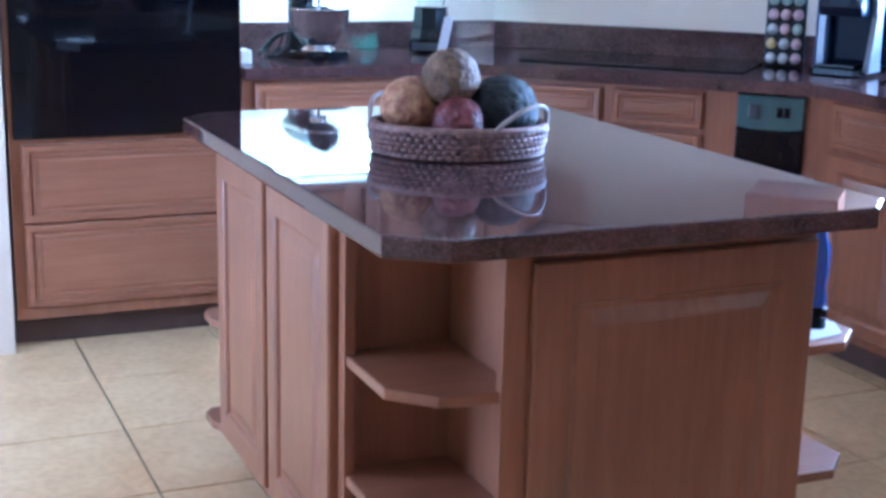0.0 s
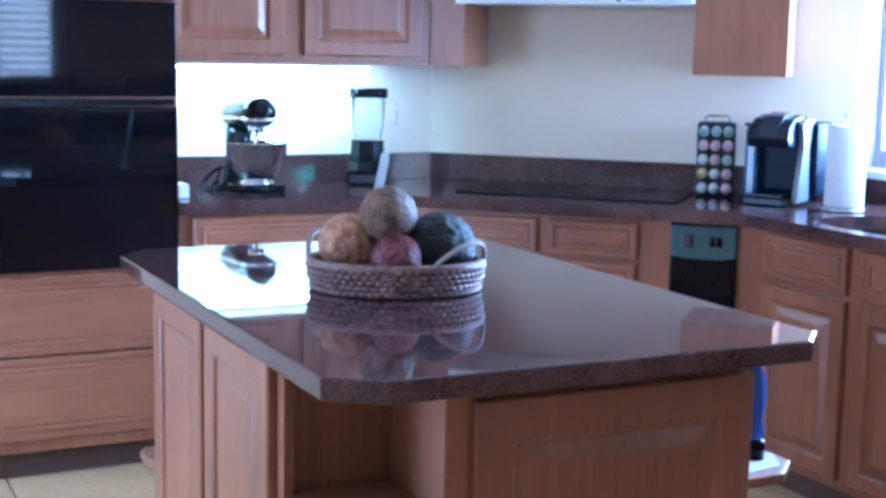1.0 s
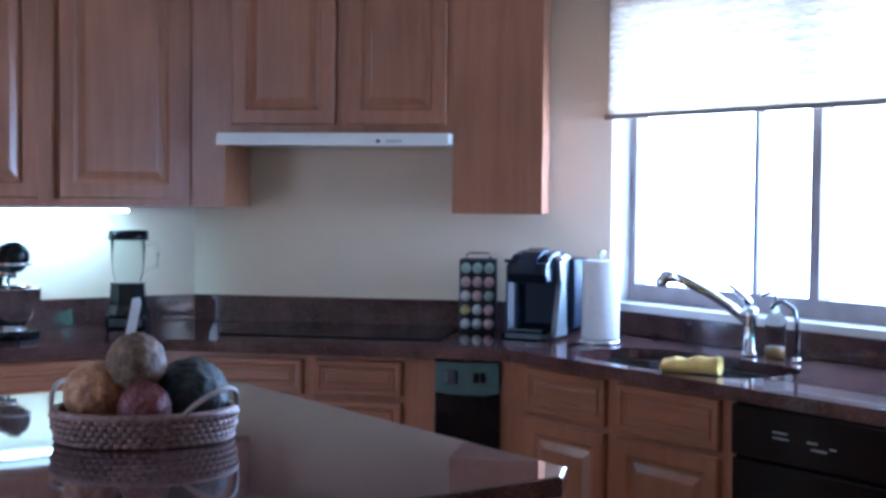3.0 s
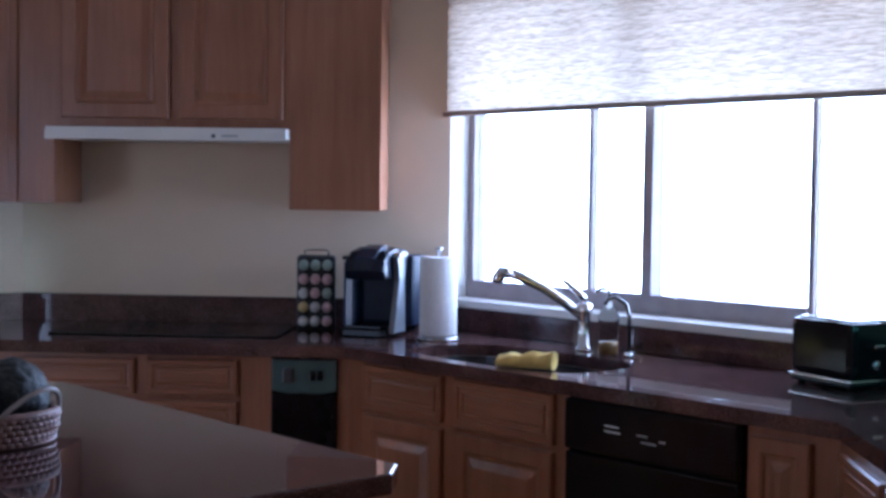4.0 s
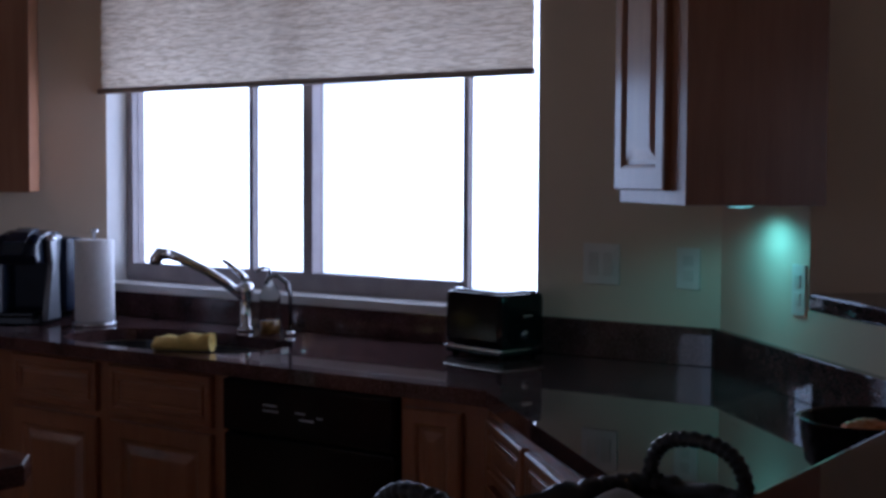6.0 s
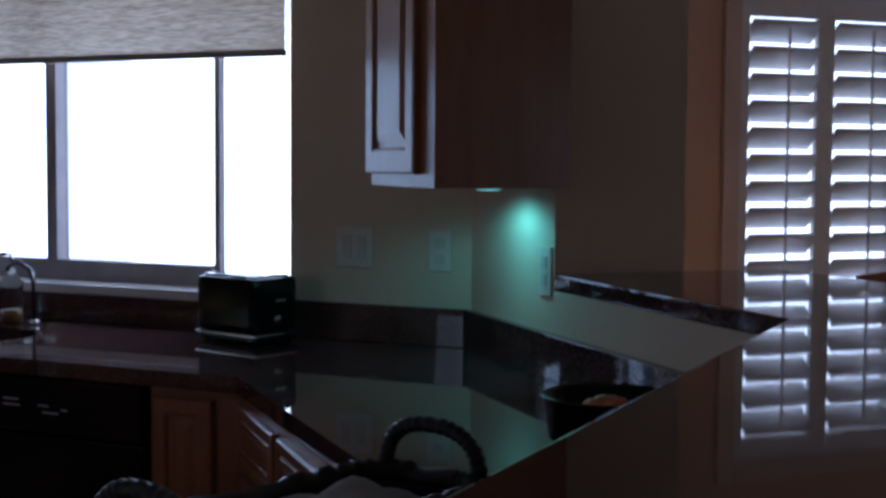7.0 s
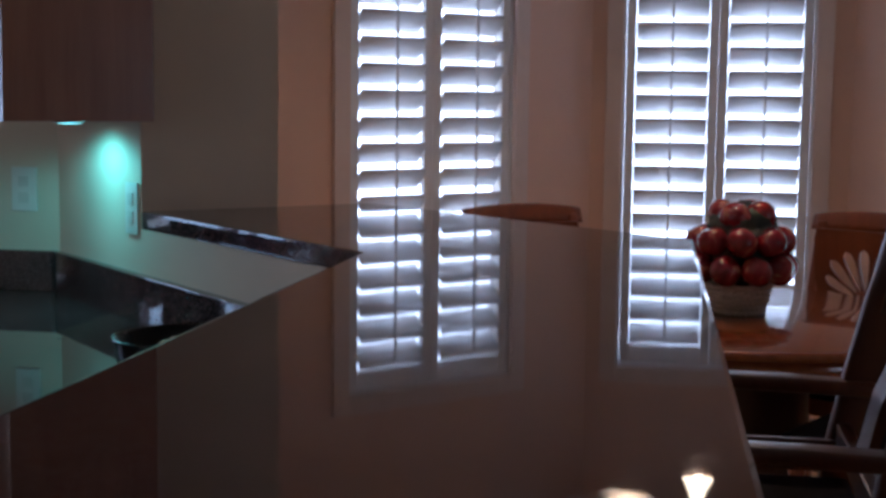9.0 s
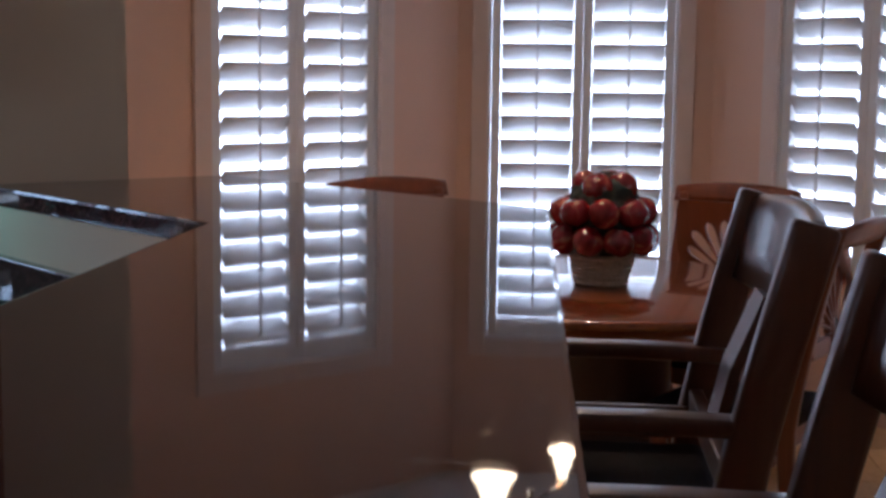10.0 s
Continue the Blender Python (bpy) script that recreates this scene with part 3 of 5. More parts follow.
part("drain", lathe([(0.0, 0), (0.04, 0.0), (0.045, 0.004), (0.0, 0.006)], 20, m=Matrix.Translation((3.32, 2.83, COUNTER - 0.199))), STEEL, sink)

# ---- wall cabinets, hood, ovens ----
UB = 1.375


def upper_cabinet(m, w, z0, z1, doors, depth=0.31, label="wooden wall cabinet with raised-panel doors"):
    cab = thing("wall_cabinet", m, label, "cabinet", "wall cabinets")
    part("body", block(0, 0, z0, w, depth, z1), WOOD, cab)
    for x0, x1 in doors:
        part("door", panel_door(x1 - x0, z1 - z0 - 0.06, rail=0.062), WOOD, cab, m=pose(x0, 0, z0 + 0.03))
    return cab


upper_cabinet(pose(1.362, 4.523, 0), 1.040, UB, 2.30, [(0.012, 0.455), (0.531, 1.003)])
tube_ob = thing("under_cabinet_light", pose(1.45, 4.66, UB), "white fluorescent strip under the wall cabinet", "lamp")
part("housing", block(0, 0, -0.012, 0.78, 0.06, -0.0005, 0.003), WHITE, tube_ob)
part("diffuser", block(0.01, 0.006, -0.022, 0.77, 0.054, -0.012, 0.003), glow_material("tube_glow", (0.85, 1.0, 0.97), 9.0), tube_ob)
UD = pose(2.402, 4.533, 0, 0, 0, -45)      # front line of the slanted wall cabinets
upper_cabinet(UD, 0.145, UB, 2.30, [], 0.31, "tall narrow wooden filler beside the hood")
upper_cabinet(UD @ pose(0.145, 0, 0), 0.865, 1.655, 2.30, [(0.030, 0.425), (0.465, 0.840)], 0.31, "short wooden wall cabinet over the range hood")
hood = thing("range_hood", UD @ pose(0.140, 0, 0), "slim white under-cabinet range hood", "range hood")
part("body", block(0, -0.085, 1.612, 0.870, 0.30, 1.652, 0.004), WHITE, hood)
part("front_strip", block(0.0, -0.092, 1.606, 0.870, -0.085, 1.640, 0.002), WHITE, hood)
part("switch", block(0.605, -0.095, 1.616, 0.618, -0.092, 1.628), GREY_TRIM, hood)
part("badge", block(0.64, -0.094, 1.618, 0.70, -0.092, 1.627), MARK, hood)
side = thing("end_cabinet", UD @ pose(1.010, 0, 0), "plain wooden end cabinet of the slanted wall run", "cabinet", "wall cabinets")
part("body", block(0, 0.003, UB - 0.01, 0.326, 0.310, 2.30), WOOD, side)
part("front_panel", block(-0.001, 0, UB - 0.012, 0.328, 0.0028, 2.30), WOOD, side)

# end cabinet over the bar corner
PU = pose(XW - 0.33 * 0.7071, 1.218 + 0.33 * 0.7071, 0, 0, 0, -135)
ucab = upper_cabinet(PU @ pose(0.146, 0, 0), 0.475, 1.364, 2.30, [(0.010, 0.380)], 0.329, "dark wooden wall cabinet hanging over the bar corner")
puck_ob = thing("puck_lamp", PU @ pose(0.375, 0.228, 1.364), "small round under-cabinet puck lamp, lit teal", "lamp")
part("ring", lathe([(0, -0.0005), (0.036, -0.0005), (0.036, -0.006), (0.030, -0.008), (0.0, -0.006)][::-1], 24), STEEL, puck_ob)
part("lens", lathe([(0.0, -0.0095), (0.028, -0.0085), (0.028, -0.006)], 24), glow_material("puck_glow", (0.35, 1.0, 0.88), 6.0), puck_ob)
puck.matrix_world = look((PU @ Vector((0.375, 0.228, 1.345))), (PU @ Vector((0.375, 0.235, 0.9))))

# oven tower
tower = thing("oven_tower", pose(0.600, 4.272, 0), "tall wooden cabinet with black built-in double ovens", "oven")
part("body", block(0, 0, 0.10, 0.760, 0.555, 2.30), WOOD, tower)
part("toe_kick", block(0, 0.07, 0, 0.760, 0.5, 0.10), TOEKICK, tower)
part("drawer_front", stepped_front(0.705, 0.255), WOOD_H, tower, m=pose(0.035, 0, 0.425))
part("drawer_front", stepped_front(0.705, 0.275), WOOD_H, tower, m=pose(0.035, 0, 0.142))
low = part("oven_door", block(0.012, -0.030, 0.700, 0.752, 0.0, 1.232, 0.006), BLACK_GLASS, tower, "black glass lower oven door")
part("handle", block(0.04, -0.062, 1.236, 0.735, -0.030, 1.258, 0.005), BLACK, low)
up = part("oven_door", block(0.012, -0.030, 1.264, 0.752, 0.0, 1.572, 0.006), BLACK_GLASS, tower, "black glass upper oven door")
part("handle", block(0.04, -0.062, 1.576, 0.735, -0.030, 1.598, 0.005), BLACK, up)
ctl = part("control_panel", prism([(-0.030, 1.612), (0.0, 1.606), (0.0, 1.775), (-0.012, 1.775)], 0.012, 0.752, 0.002), GREY_TRIM, tower, "dark grey oven control panel", Matrix(((0, 0, 1, 0), (1, 0, 0, 0), (0, 1, 0, 0), (0, 0, 0, 1))))
part("display", block(0.30, -0.026, 1.655, 0.60, -0.020, 1.725), BLACK_GLASS, tower)
for k in range(4):
    part("display_mark", block(0.50 + 0.022 * k, -0.0275, 1.68, 0.512 + 0.022 * k, -0.026, 1.705), MARK, tower)
part("door", panel_door(0.345, 0.44), WOOD, tower, m=pose(0.03, 0, 1.83))
part("door", panel_door(0.345, 0.44), WOOD, tower, m=pose(0.385, 0, 1.83))

# cooktop
cook = thing("cooktop", pose(*slant(-1.85, 6.70), COUNTER, 0, 0, -45), "flat black glass cooktop let into the slanted counter", "cooktop")
part("glass", block(-0.02, 0, 0.0008, 0.80, 0.47, 0.007, 0.003), BLACK_GLASS, cook)
for x, y, r in ((0.18, 0.13, 0.075), (0.58, 0.13, 0.09), (0.18, 0.35, 0.09), (0.58, 0.35, 0.075)):
    part("burner_ring", lathe([(r, 0.0071), (r, 0.0076), (r + 0.003, 0.0076), (r + 0.003, 0.0071)], 36, m=Matrix.Translation((x, y, 0))), BLACK, cook)

# ---- island ----
isl = thing("kitchen_island", Matrix(), "wooden kitchen island with panelled sides and open end shelves", "kitchen island")
IX0, IX1, IY0, IY1 = 0.970, 1.810, 1.815, 3.07
SH0, SH1 = 2.125, 1.180          # open corner: back at y = SH0, side at x = SH1
bm = block(IX0, SH0 + 0.02, 0.10, IX1, IY1, TOP)
box(bm, SH1 + 0.02, IY0 + 0.004, 0.10, IX1, SH0 + 0.02, TOP)
part("body", bm, WOOD, isl)
part("plinth", block(IX0 + 0.06, SH0 + 0.05, 0.0, IX1 - 0.06, IY1 - 0.06, 0.10), TOEKICK, isl)
part("plinth", block(SH1 + 0.06, IY0 + 0.07, 0.0, IX1 - 0.06, SH0 + 0.05, 0.10), TOEKICK, isl)
part("face_post", block(IX0 - 0.001, SH0 - 0.012, 0.10, IX0 + 0.02, SH0 + 0.02, TOP), WOOD, isl)
part("face_post", block(SH1 - 0.025, IY0 + 0.002, 0.0, SH1 + 0.02, IY0 + 0.024, TOP), WOOD, isl)
for z in (0.10, 0.335, 0.578):
    c = 0.075
    part("shelf", prism([(IX0 + 0.002, SH0 + 0.02), (IX0 + 0.002, IY0 + 0.10), (IX0 + c, IY0 + 0.025), (SH1 - 0.02, IY0 + 0.012), (SH1 + 0.02, IY0 + 0.03), (SH1 + 0.02, SH0 + 0.02)], z, z + 0.022, 0.004), WOOD_H, isl)
SIDE = Matrix(((0, 1, 0, IX0), (-1, 0, 0, 0), (0, 0, 1, 0), (0, 0, 0, 1)))
for y0, y1 in ((2.602, 3.000), (2.155, 2.572)):
    part("door", panel_door(y1 - y0, 0.715, rail=0.066), WOOD, isl, m=Matrix.Translation((0, y1, 0.135)) @ SIDE)
part("end_panel", panel_door(IX1 - SH1 - 0.030, 0.735, 0.018, 0.085), WOOD, isl, m=pose(SH1 + 0.026, IY0 + 0.004, 0.10))
granite_slab("island_top", [(0.908, 1.770), (1.000, 1.700), (1.850, 1.697), (1.918, 1.764), (1.918, 3.150), (1.838, 3.230), (0.986, 3.230), (0.906, 3.150)], COUNTER, "polished dark brown granite island top with clipped corners")

# ---- things on the island ----
WICKER = plain("wicker", (0.23, 0.125, 0.100), 0.36, var=0.4, scale=60, relief=0.2)
WICKER_WHITE = plain("white_wicker", (0.66, 0.58, 0.46), 0.6, var=0.15, scale=50)
WICKER_BLACK = plain("black_wicker", (0.004, 0.0035, 0.004), 0.38, var=0.4, scale=60, relief=0.3)


def woven(parent, mat, rings, waves, amp, r, sx=1.0, sy=1.0, steps=None):
    """Rows of rope round an oval, in and out round the stakes."""
    steps = steps or waves * 5
    for k, (rad, z) in enumerate(rings):
        pts = []
        for i in range(steps):
            a = 2 * math.pi * i / steps
            q = rad + amp * math.cos(waves * a + math.pi * k)
            pts.append((q * sx * math.cos(a), q * sy * math.sin(a), z))
        part("coil", tube(pts, r, 6, closed=True), mat, parent)


basket = thing("fruit_basket", pose(1.352, 2.468, COUNTER, 0, 0, -22), "oval brown wicker basket with hoop handles on the island", "basket")
part("base", lathe([(0, 0.002), (0.185, 0.002), (0.19, 0.008), (0, 0.010)], 40, sx=1.0, sy=0.74), WICKER, basket)
# inner shell, its dark colour painted in for the shade between the coils
part("liner", lathe([(0.170, 0.006), (0.184, 0.03), (0.182, 0.060), (0.176, 0.060), (0.176, 0.03), (0.162, 0.008)], 48, sx=1.0, sy=0.76), plain("wicker_shadow", (0.10, 0.07, 0.065), 0.8), basket)
woven(basket, WICKER, [(0.176 + 0.011 * math.sin(min(1, (k + 0.5) / 5) * 1.6), 0.009 + 0.0120 * k) for k in range(5)], 60, 0.0046, 0.0070, 1.0, 0.76)
part("rim", tube([(0.187 * math.cos(a), 0.142 * math.sin(a), 0.064) for a in (2 * math.pi * i / 64 for i in range(64))], 0.009, 8, closed=True), WICKER, basket)
CANE = plain("handle_cane", (0.27, 0.21, 0.18), 0.4)
for a0, a1 in ((-68, -4), (118, 178)):
    pts = []
    for i in range(17):
        f = i / 16
        a = radians(a0 + (a1 - a0) * f)
        out = 1.0 + 0.05 * math.sin(math.pi * f)
        pts.append((0.190 * out * math.cos(a), 0.145 * out * math.sin(a), 0.064 + 0.052 * math.sin(math.pi * f) ** 0.8))
    part("handle", tube(pts, 0.0055, 8), CANE, basket)


def rough_ball(r, seed, amp=0.05, freq=9.0, squash=1.0):
    bm = bmesh.new()
    bmesh.ops.create_icosphere(bm, subdivisions=5, radius=r)
    for v in bm.verts:
        u = v.co.normalized()
        d = noise.noise(u * freq * 0.35 + Vector((seed, seed * 2, 0))) + 0.75 * abs(noise.noise(u * freq * 1.2 + Vector((seed * 3, 0, seed))))
        v.co *= 1 + amp * d
        v.co.z *= squash
    for f in bm.faces:
        f.smooth = True
    return bm


def mottled(name, a, b, scale, rough=0.36):
    m, n, bs = material(name)
    v = coords(n)
    c = ramp(n, noise_tex(n, v, scale, 6, 0.7), [(0.38, a), (0.62, b)])
    n.links.new(c, bs.inputs["Base Color"])
    bs.inputs["Roughness"].default_value = rough
    bump(n, bs, noise_tex(n, v, scale * 3, 3, 0.7), 0.8, 0.010)
    return m


BALLS = (("rough tan and rust decorative ball in the basket", (-0.104, 0.025, 0.096), 0.064, mottled("tan_ball", (0.27, 0.09, 0.04), (0.56, 0.31, 0.14), 30)),
         ("olive brown textured decorative ball on top", (-0.018, -0.005, 0.164), 0.061, mottled("olive_ball", (0.08, 0.040, 0.018), (0.24, 0.14, 0.07), 45)),
         ("dark green pebbled decorative ball in the basket", (0.098, 0.024, 0.090), 0.076, mottled("green_ball", (0.006, 0.008, 0.009), (0.030, 0.034, 0.032), 60)),
         ("dark red glossy decorative ball in the basket", (-0.002, -0.062, 0.074), 0.054, mottled("plum_ball", (0.10, 0.016, 0.018), (0.17, 0.032, 0.030), 14, 0.35)))
for i, (lab, (x, y, z), r, mat) in enumerate(BALLS):
    ob = tagged(finish("decorative_ball", rough_ball(r, 3 + i * 5, 0.06, 16), mat), lab, "ornament", "balls in the basket")
    ob.matrix_basis = pose(1.352, 2.468, COUNTER, 0, 0, -22) @ pose(x, y, z)
spatula_ob = thing("serving_knife", pose(1.475, 2.93, COUNTER, 0, 10, -25), "pale plastic spatula standing behind the fruit basket", "utensil")
part("blade", prism([(-0.006, 0.0), (0.006, 0.0), (0.007, 0.13), (0.013, 0.165), (0.014, 0.255), (0.008, 0.268), (-0.008, 0.262), (-0.010, 0.165), (-0.006, 0.13)], -0.0025, 0.0025, 0.001), plain("pale_plastic", (0.72, 0.74, 0.78), 0.3), spatula_ob, m=pose(0, 0, 0, 90))
part("foot", lathe([(0, 0), (0.035, 0.0), (0.035, 0.006), (0.012, 0.012), (0.0, 0.03)], 20), WHITE, spatula_ob)

# bottle on the island's side shelf
for z in (0.317, 0.588):
    part("shelf", prism([(IX1, 1.84), (1.925, 1.84), (1.995, 1.905), (1.995, 2.24), (IX1, 2.30)], z, z + 0.022, 0.004), WOOD_H, isl)
    part("shelf", prism([(IX0, 3.07), (0.955, 3.10), (0.955, 3.17), (0.975, 3.20), (1.1, 3.21), (1.1, 3.07)], z - (0.21 if z > 0.4 else 0.217), z - (0.188 if z > 0.4 else 0.195), 0.004), WOOD_H, isl)
napkin = tagged(finish("paper_napkin", prism([(1.84, 1.862), (1.95, 1.882), (1.985, 1.95), (1.91, 2.03), (1.84, 1.99)], 0.6105, 0.6125), PAPER), "white paper napkin on the island side shelf", "napkin")
bot = thing("soap_bottle", pose(1.926, 1.945, 0.613), "clear blue plastic bottle with a black base", "bottle")
part("base", lathe([(0, 0), (0.026, 0), (0.026, 0.035), (0.022, 0.042), (0, 0.042)], 24), BLACK, bot)
BLUE = material("blue_plastic")
BLUE[2].inputs["Base Color"].default_value = (0.12, 0.22, 0.62, 1)
BLUE[2].inputs["Roughness"].default_value, BLUE[2].inputs["Transmission Weight"].default_value = 0.08, 0.6
part("bottle", lathe([(0.020, 0.043), (0.024, 0.055), (0.019, 0.085), (0.023, 0.12), (0.022, 0.17), (0.012, 0.19), (0.012, 0.205), (0, 0.205)], 24), BLUE[0], bot)

# ---- counter by the ovens ----
GLOSS_BLACK = plain("gloss_black", (0.007, 0.008, 0.009), 0.13, var=0.2, spec=0.3)
mix = thing("stand_mixer", pose(1.705, 4.600, COUNTER, 0, 0, -80), "black stand mixer with a steel bowl", "stand mixer")
part("foot", prism([(-0.10, -0.07), (-0.07, -0.095), (0.06, -0.11), (0.14, -0.085), (0.16, 0.0), (0.14, 0.085), (0.06, 0.11), (-0.07, 0.095), (-0.10, 0.07)], 0.0, 0.028, 0.008), GLOSS_BLACK, mix)
bm = bmesh.new()
secs = [(-0.055, 0.02, 0.075, 0.060), (-0.060, 0.09, 0.055, 0.048), (-0.065, 0.17, 0.050, 0.046), (-0.060, 0.225, 0.058, 0.05)]
rings = []
for cx, z, rx, ry in secs:
    rings.append([bm.verts.new((cx + rx * math.cos(a), ry * math.sin(a), z)) for a in (2 * math.pi * i / 20 for i in range(20))])
for a, b in zip(rings, rings[1:]):
    for i in range(20):
        bm.faces.new((a[i], a[(i + 1) % 20], b[(i + 1) % 20], b[i])).smooth = True
bm.faces.new(rings[-1])
part("column", bm, GLOSS_BLACK, mix)
bm = bmesh.new()
rings = []
for x, z, ry, rz in ((-0.135, 0.268, 0.02, 0.02), (-0.125, 0.268, 0.048, 0.045), (-0.07, 0.272, 0.060, 0.055), (0.0, 0.276, 0.060, 0.052), (0.07, 0.282, 0.062, 0.056), (0.13, 0.286, 0.056, 0.054), (0.155, 0.286, 0.035, 0.034), (0.160, 0.286, 0.01, 0.01)):
    rings.append([bm.verts.new((x, ry * math.cos(a), z + rz * math.sin(a))) for a in (2 * math.pi * i / 20 for i in range(20))])
for a, b in zip(rings, rings[1:]):
    for i in range(20):
        bm.faces.new((a[i], a[(i + 1) % 20], b[(i + 1) % 20], b[i])).smooth = True
bm.faces.new(rings[0])
bm.faces.new(rings[-1])
head = part("motor_head", bm, GLOSS_BLACK, mix)
part("trim_band", tube([(x, y, 0.262) for x, y in ([(-0.09, -0.061), (0.0, -0.062), (0.09, -0.062), (0.14, -0.05), (0.160, 0), (0.14, 0.05), (0.09, 0.062), (0.0, 0.062), (-0.09, 0.061)])], 0.0065, 8), CHROME, head)
part("hub", lathe([(0.0, 0), (0.030, 0), (0.030, 0.03), (0.022, 0.035), (0, 0.035)], 24, m=Matrix.Translation((0.075, 0, 0.212))), CHROME, mix)
part("lever", tube([(0.03, 0.06, 0.285), (0.035, 0.085, 0.287), (0.05, 0.098, 0.29)], 0.006, 8), BLACK, mix)
bowl = part("bowl", lathe([(0.0, 0.034), (0.052, 0.034), (0.056, 0.045), (0.085, 0.072), (0.108, 0.115), (0.113, 0.175), (0.118, 0.178), (0.111, 0.178), (0.104, 0.115), (0.08, 0.075), (0.0, 0.06)], 36, m=Matrix.Translation((0.075, 0, 0))), CHROME, mix, "polished steel mixing bowl")
part("bowl_foot", lathe([(0.0, 0.028), (0.068, 0.028), (0.060, 0.036), (0, 0.036)], 32, m=Matrix.Translation((0.075, 0, 0))), CHROME, mix)
part("beater", tube([(0.075, 0, 0.215), (0.075, 0, 0.14), (0.10, 0, 0.10), (0.075, 0, 0.07)], 0.007, 8), STEEL, mix)
cord = tagged(finish("mixer_cord", tube([(1.61 + 0.055 * math.cos(t * 0.9) - 0.02 * t / 6, 4.60 + 0.05 * math.sin(t), 0.960 + 0.040 * math.sin(t * 0.9 + 1) - 0.004 * t / 6) for t in (i * 0.35 for i in range(50))], 0.0045, 8), BLACK), "black power cord looped beside the mixer", "cord")
bl = thing("blender", pose(2.215, 4.66, COUNTER, 0, 0, -30), "black blender with a clear square jar", "blender")
part("motor_base", prism([(-0.075, -0.06), (-0.06, -0.075), (0.06, -0.075), (0.075, -0.06), (0.075, 0.06), (0.06, 0.075), (-0.06, 0.075), (-0.075, 0.06)], 0, 0.055, 0.006), BLACK, bl)
bm = lathe([(0.085, 0.055), (0.072, 0.09), (0.066, 0.165), (0.070, 0.172), (0, 0.172)], 8, m=pose(0, 0, 0, 0, 0, 22.5))
for f in bm.faces:
    f.smooth = False
part("motor_housing", bm, GLOSS_BLACK, bl)
part("button_strip", block(-0.06, -0.081, 0.012, 0.06, -0.074, 0.040, 0.003), GREY_TRIM, bl)
part("jar", lathe([(0.050, 0.172), (0.062, 0.215), (0.070, 0.335), (0.066, 0.335), (0.058, 0.215), (0.046, 0.178)], 8, m=pose(0, 0, 0, 0, 0, 22.5)), CLEAR, bl, "clear plastic jar")
part("lid", lathe([(0.0, 0.334), (0.074, 0.334), (0.076, 0.338), (0.076, 0.366), (0.070, 0.371), (0.03, 0.372), (0, 0.372)], 20), BLACK, bl)
part("jar_handle", tube([(0.060, 0.0, 0.325), (0.105, 0, 0.320), (0.113, 0, 0.29), (0.108, 0, 0.235), (0.058, 0, 0.220)], 0.009, 8), CLEAR, bl)


PLATE, INSERT = plain("plate_plastic", (0.74, 0.68, 0.59), 0.4, var=0.03), plain("plate_insert", (0.64, 0.58, 0.49), 0.4)


def wall_plate(m, w, h, label, slots):
    p = thing("wall_plate", m, label, "wall plate", "switches and outlets")
    part("plate", block(-w / 2, -0.006, -h / 2, w / 2, -0.0003, h / 2, 0.002), PLATE, p)
    for x, z, sw, sh in slots:
        part("insert", block(x - sw / 2, -0.009, z - sh / 2, x + sw / 2, -0.006, z + sh / 2, 0.001), INSERT, p)
    return p


OUT = [(0, 0.021, 0.030, 0.028), (0, -0.021, 0.030, 0.028)]
wall_plate(pose(1.535, YW, 1.155), 0.115, 0.072, "white outlet plate on the cream wall", [(0.02, 0, 0.028, 0.030), (-0.02, 0, 0.028, 0.030)])
wall_plate(pose(XW, 1.580, 1.180, 0, 0, -90), 0.116, 0.116, "white double switch plate beside the window", [(-0.023, 0, 0.030, 0.066), (0.023, 0, 0.030, 0.066)])
wall_plate(pose(XW, 1.312, 1.178, 0, 0, -90), 0.070, 0.114, "white outlet plate near the corner", OUT)
ws = slant(E_DIFF, 4.225)
wall_plate(pose(ws[0] + 0.02, ws[1] + 0.02, 1.165, 0, 0, -135), 0.070, 0.118, "white outlet plate above the bar corner", OUT)
small = tagged(finish("butter_dish", block(1.375, 4.33, COUNTER + 0.0005, 1.415, 4.42, COUNTER + 0.05, 0.006), WHITE), "small white dish beside the ovens", "dish")

# ---- counter by the sink ----
rack = thing("pod_rack", pose(3.323, 3.930, COUNTER, 0, 0, -40), "black tower rack holding rows of coffee pods", "rack")
part("frame", block(-0.070, -0.055, 0.0, 0.070, 0.055, 0.275, 0.010), plain("rack_black", (0.012, 0.012, 0.013), 0.5), rack)
part("top_wire", tube([(-0.045, 0, 0.272), (-0.045, 0, 0.290), (-0.035, 0, 0.296), (0.035, 0, 0.296), (0.045, 0, 0.290), (0.045, 0, 0.272)], 0.004, 8), STEEL, rack)
PODS = [plain("pod_white", (0.62, 0.60, 0.58), 0.4), plain("pod_green", (0.36, 0.44, 0.36), 0.4), plain("pod_pink", (0.62, 0.42, 0.42), 0.4), plain("pod_gold", (0.66, 0.50, 0.22), 0.4)]
ORDER = (1, 1, 1, 2, 2, 2, 0, 2, 1, 3, 0, 2, 0, 0, 2)
for k in range(15):
    x, z = (-0.044, 0.0, 0.044)[k % 3], 0.243 - (k // 3) * 0.0525
    mm = pose(x, -0.055, z, 90 + 14)
    pod = part("pod", lathe([(0, -0.02), (0.016, -0.02), (0.0195, 0.010), (0.0195, 0.014), (0.0, 0.0145)], 20), PODS[ORDER[k]], rack, m=mm)

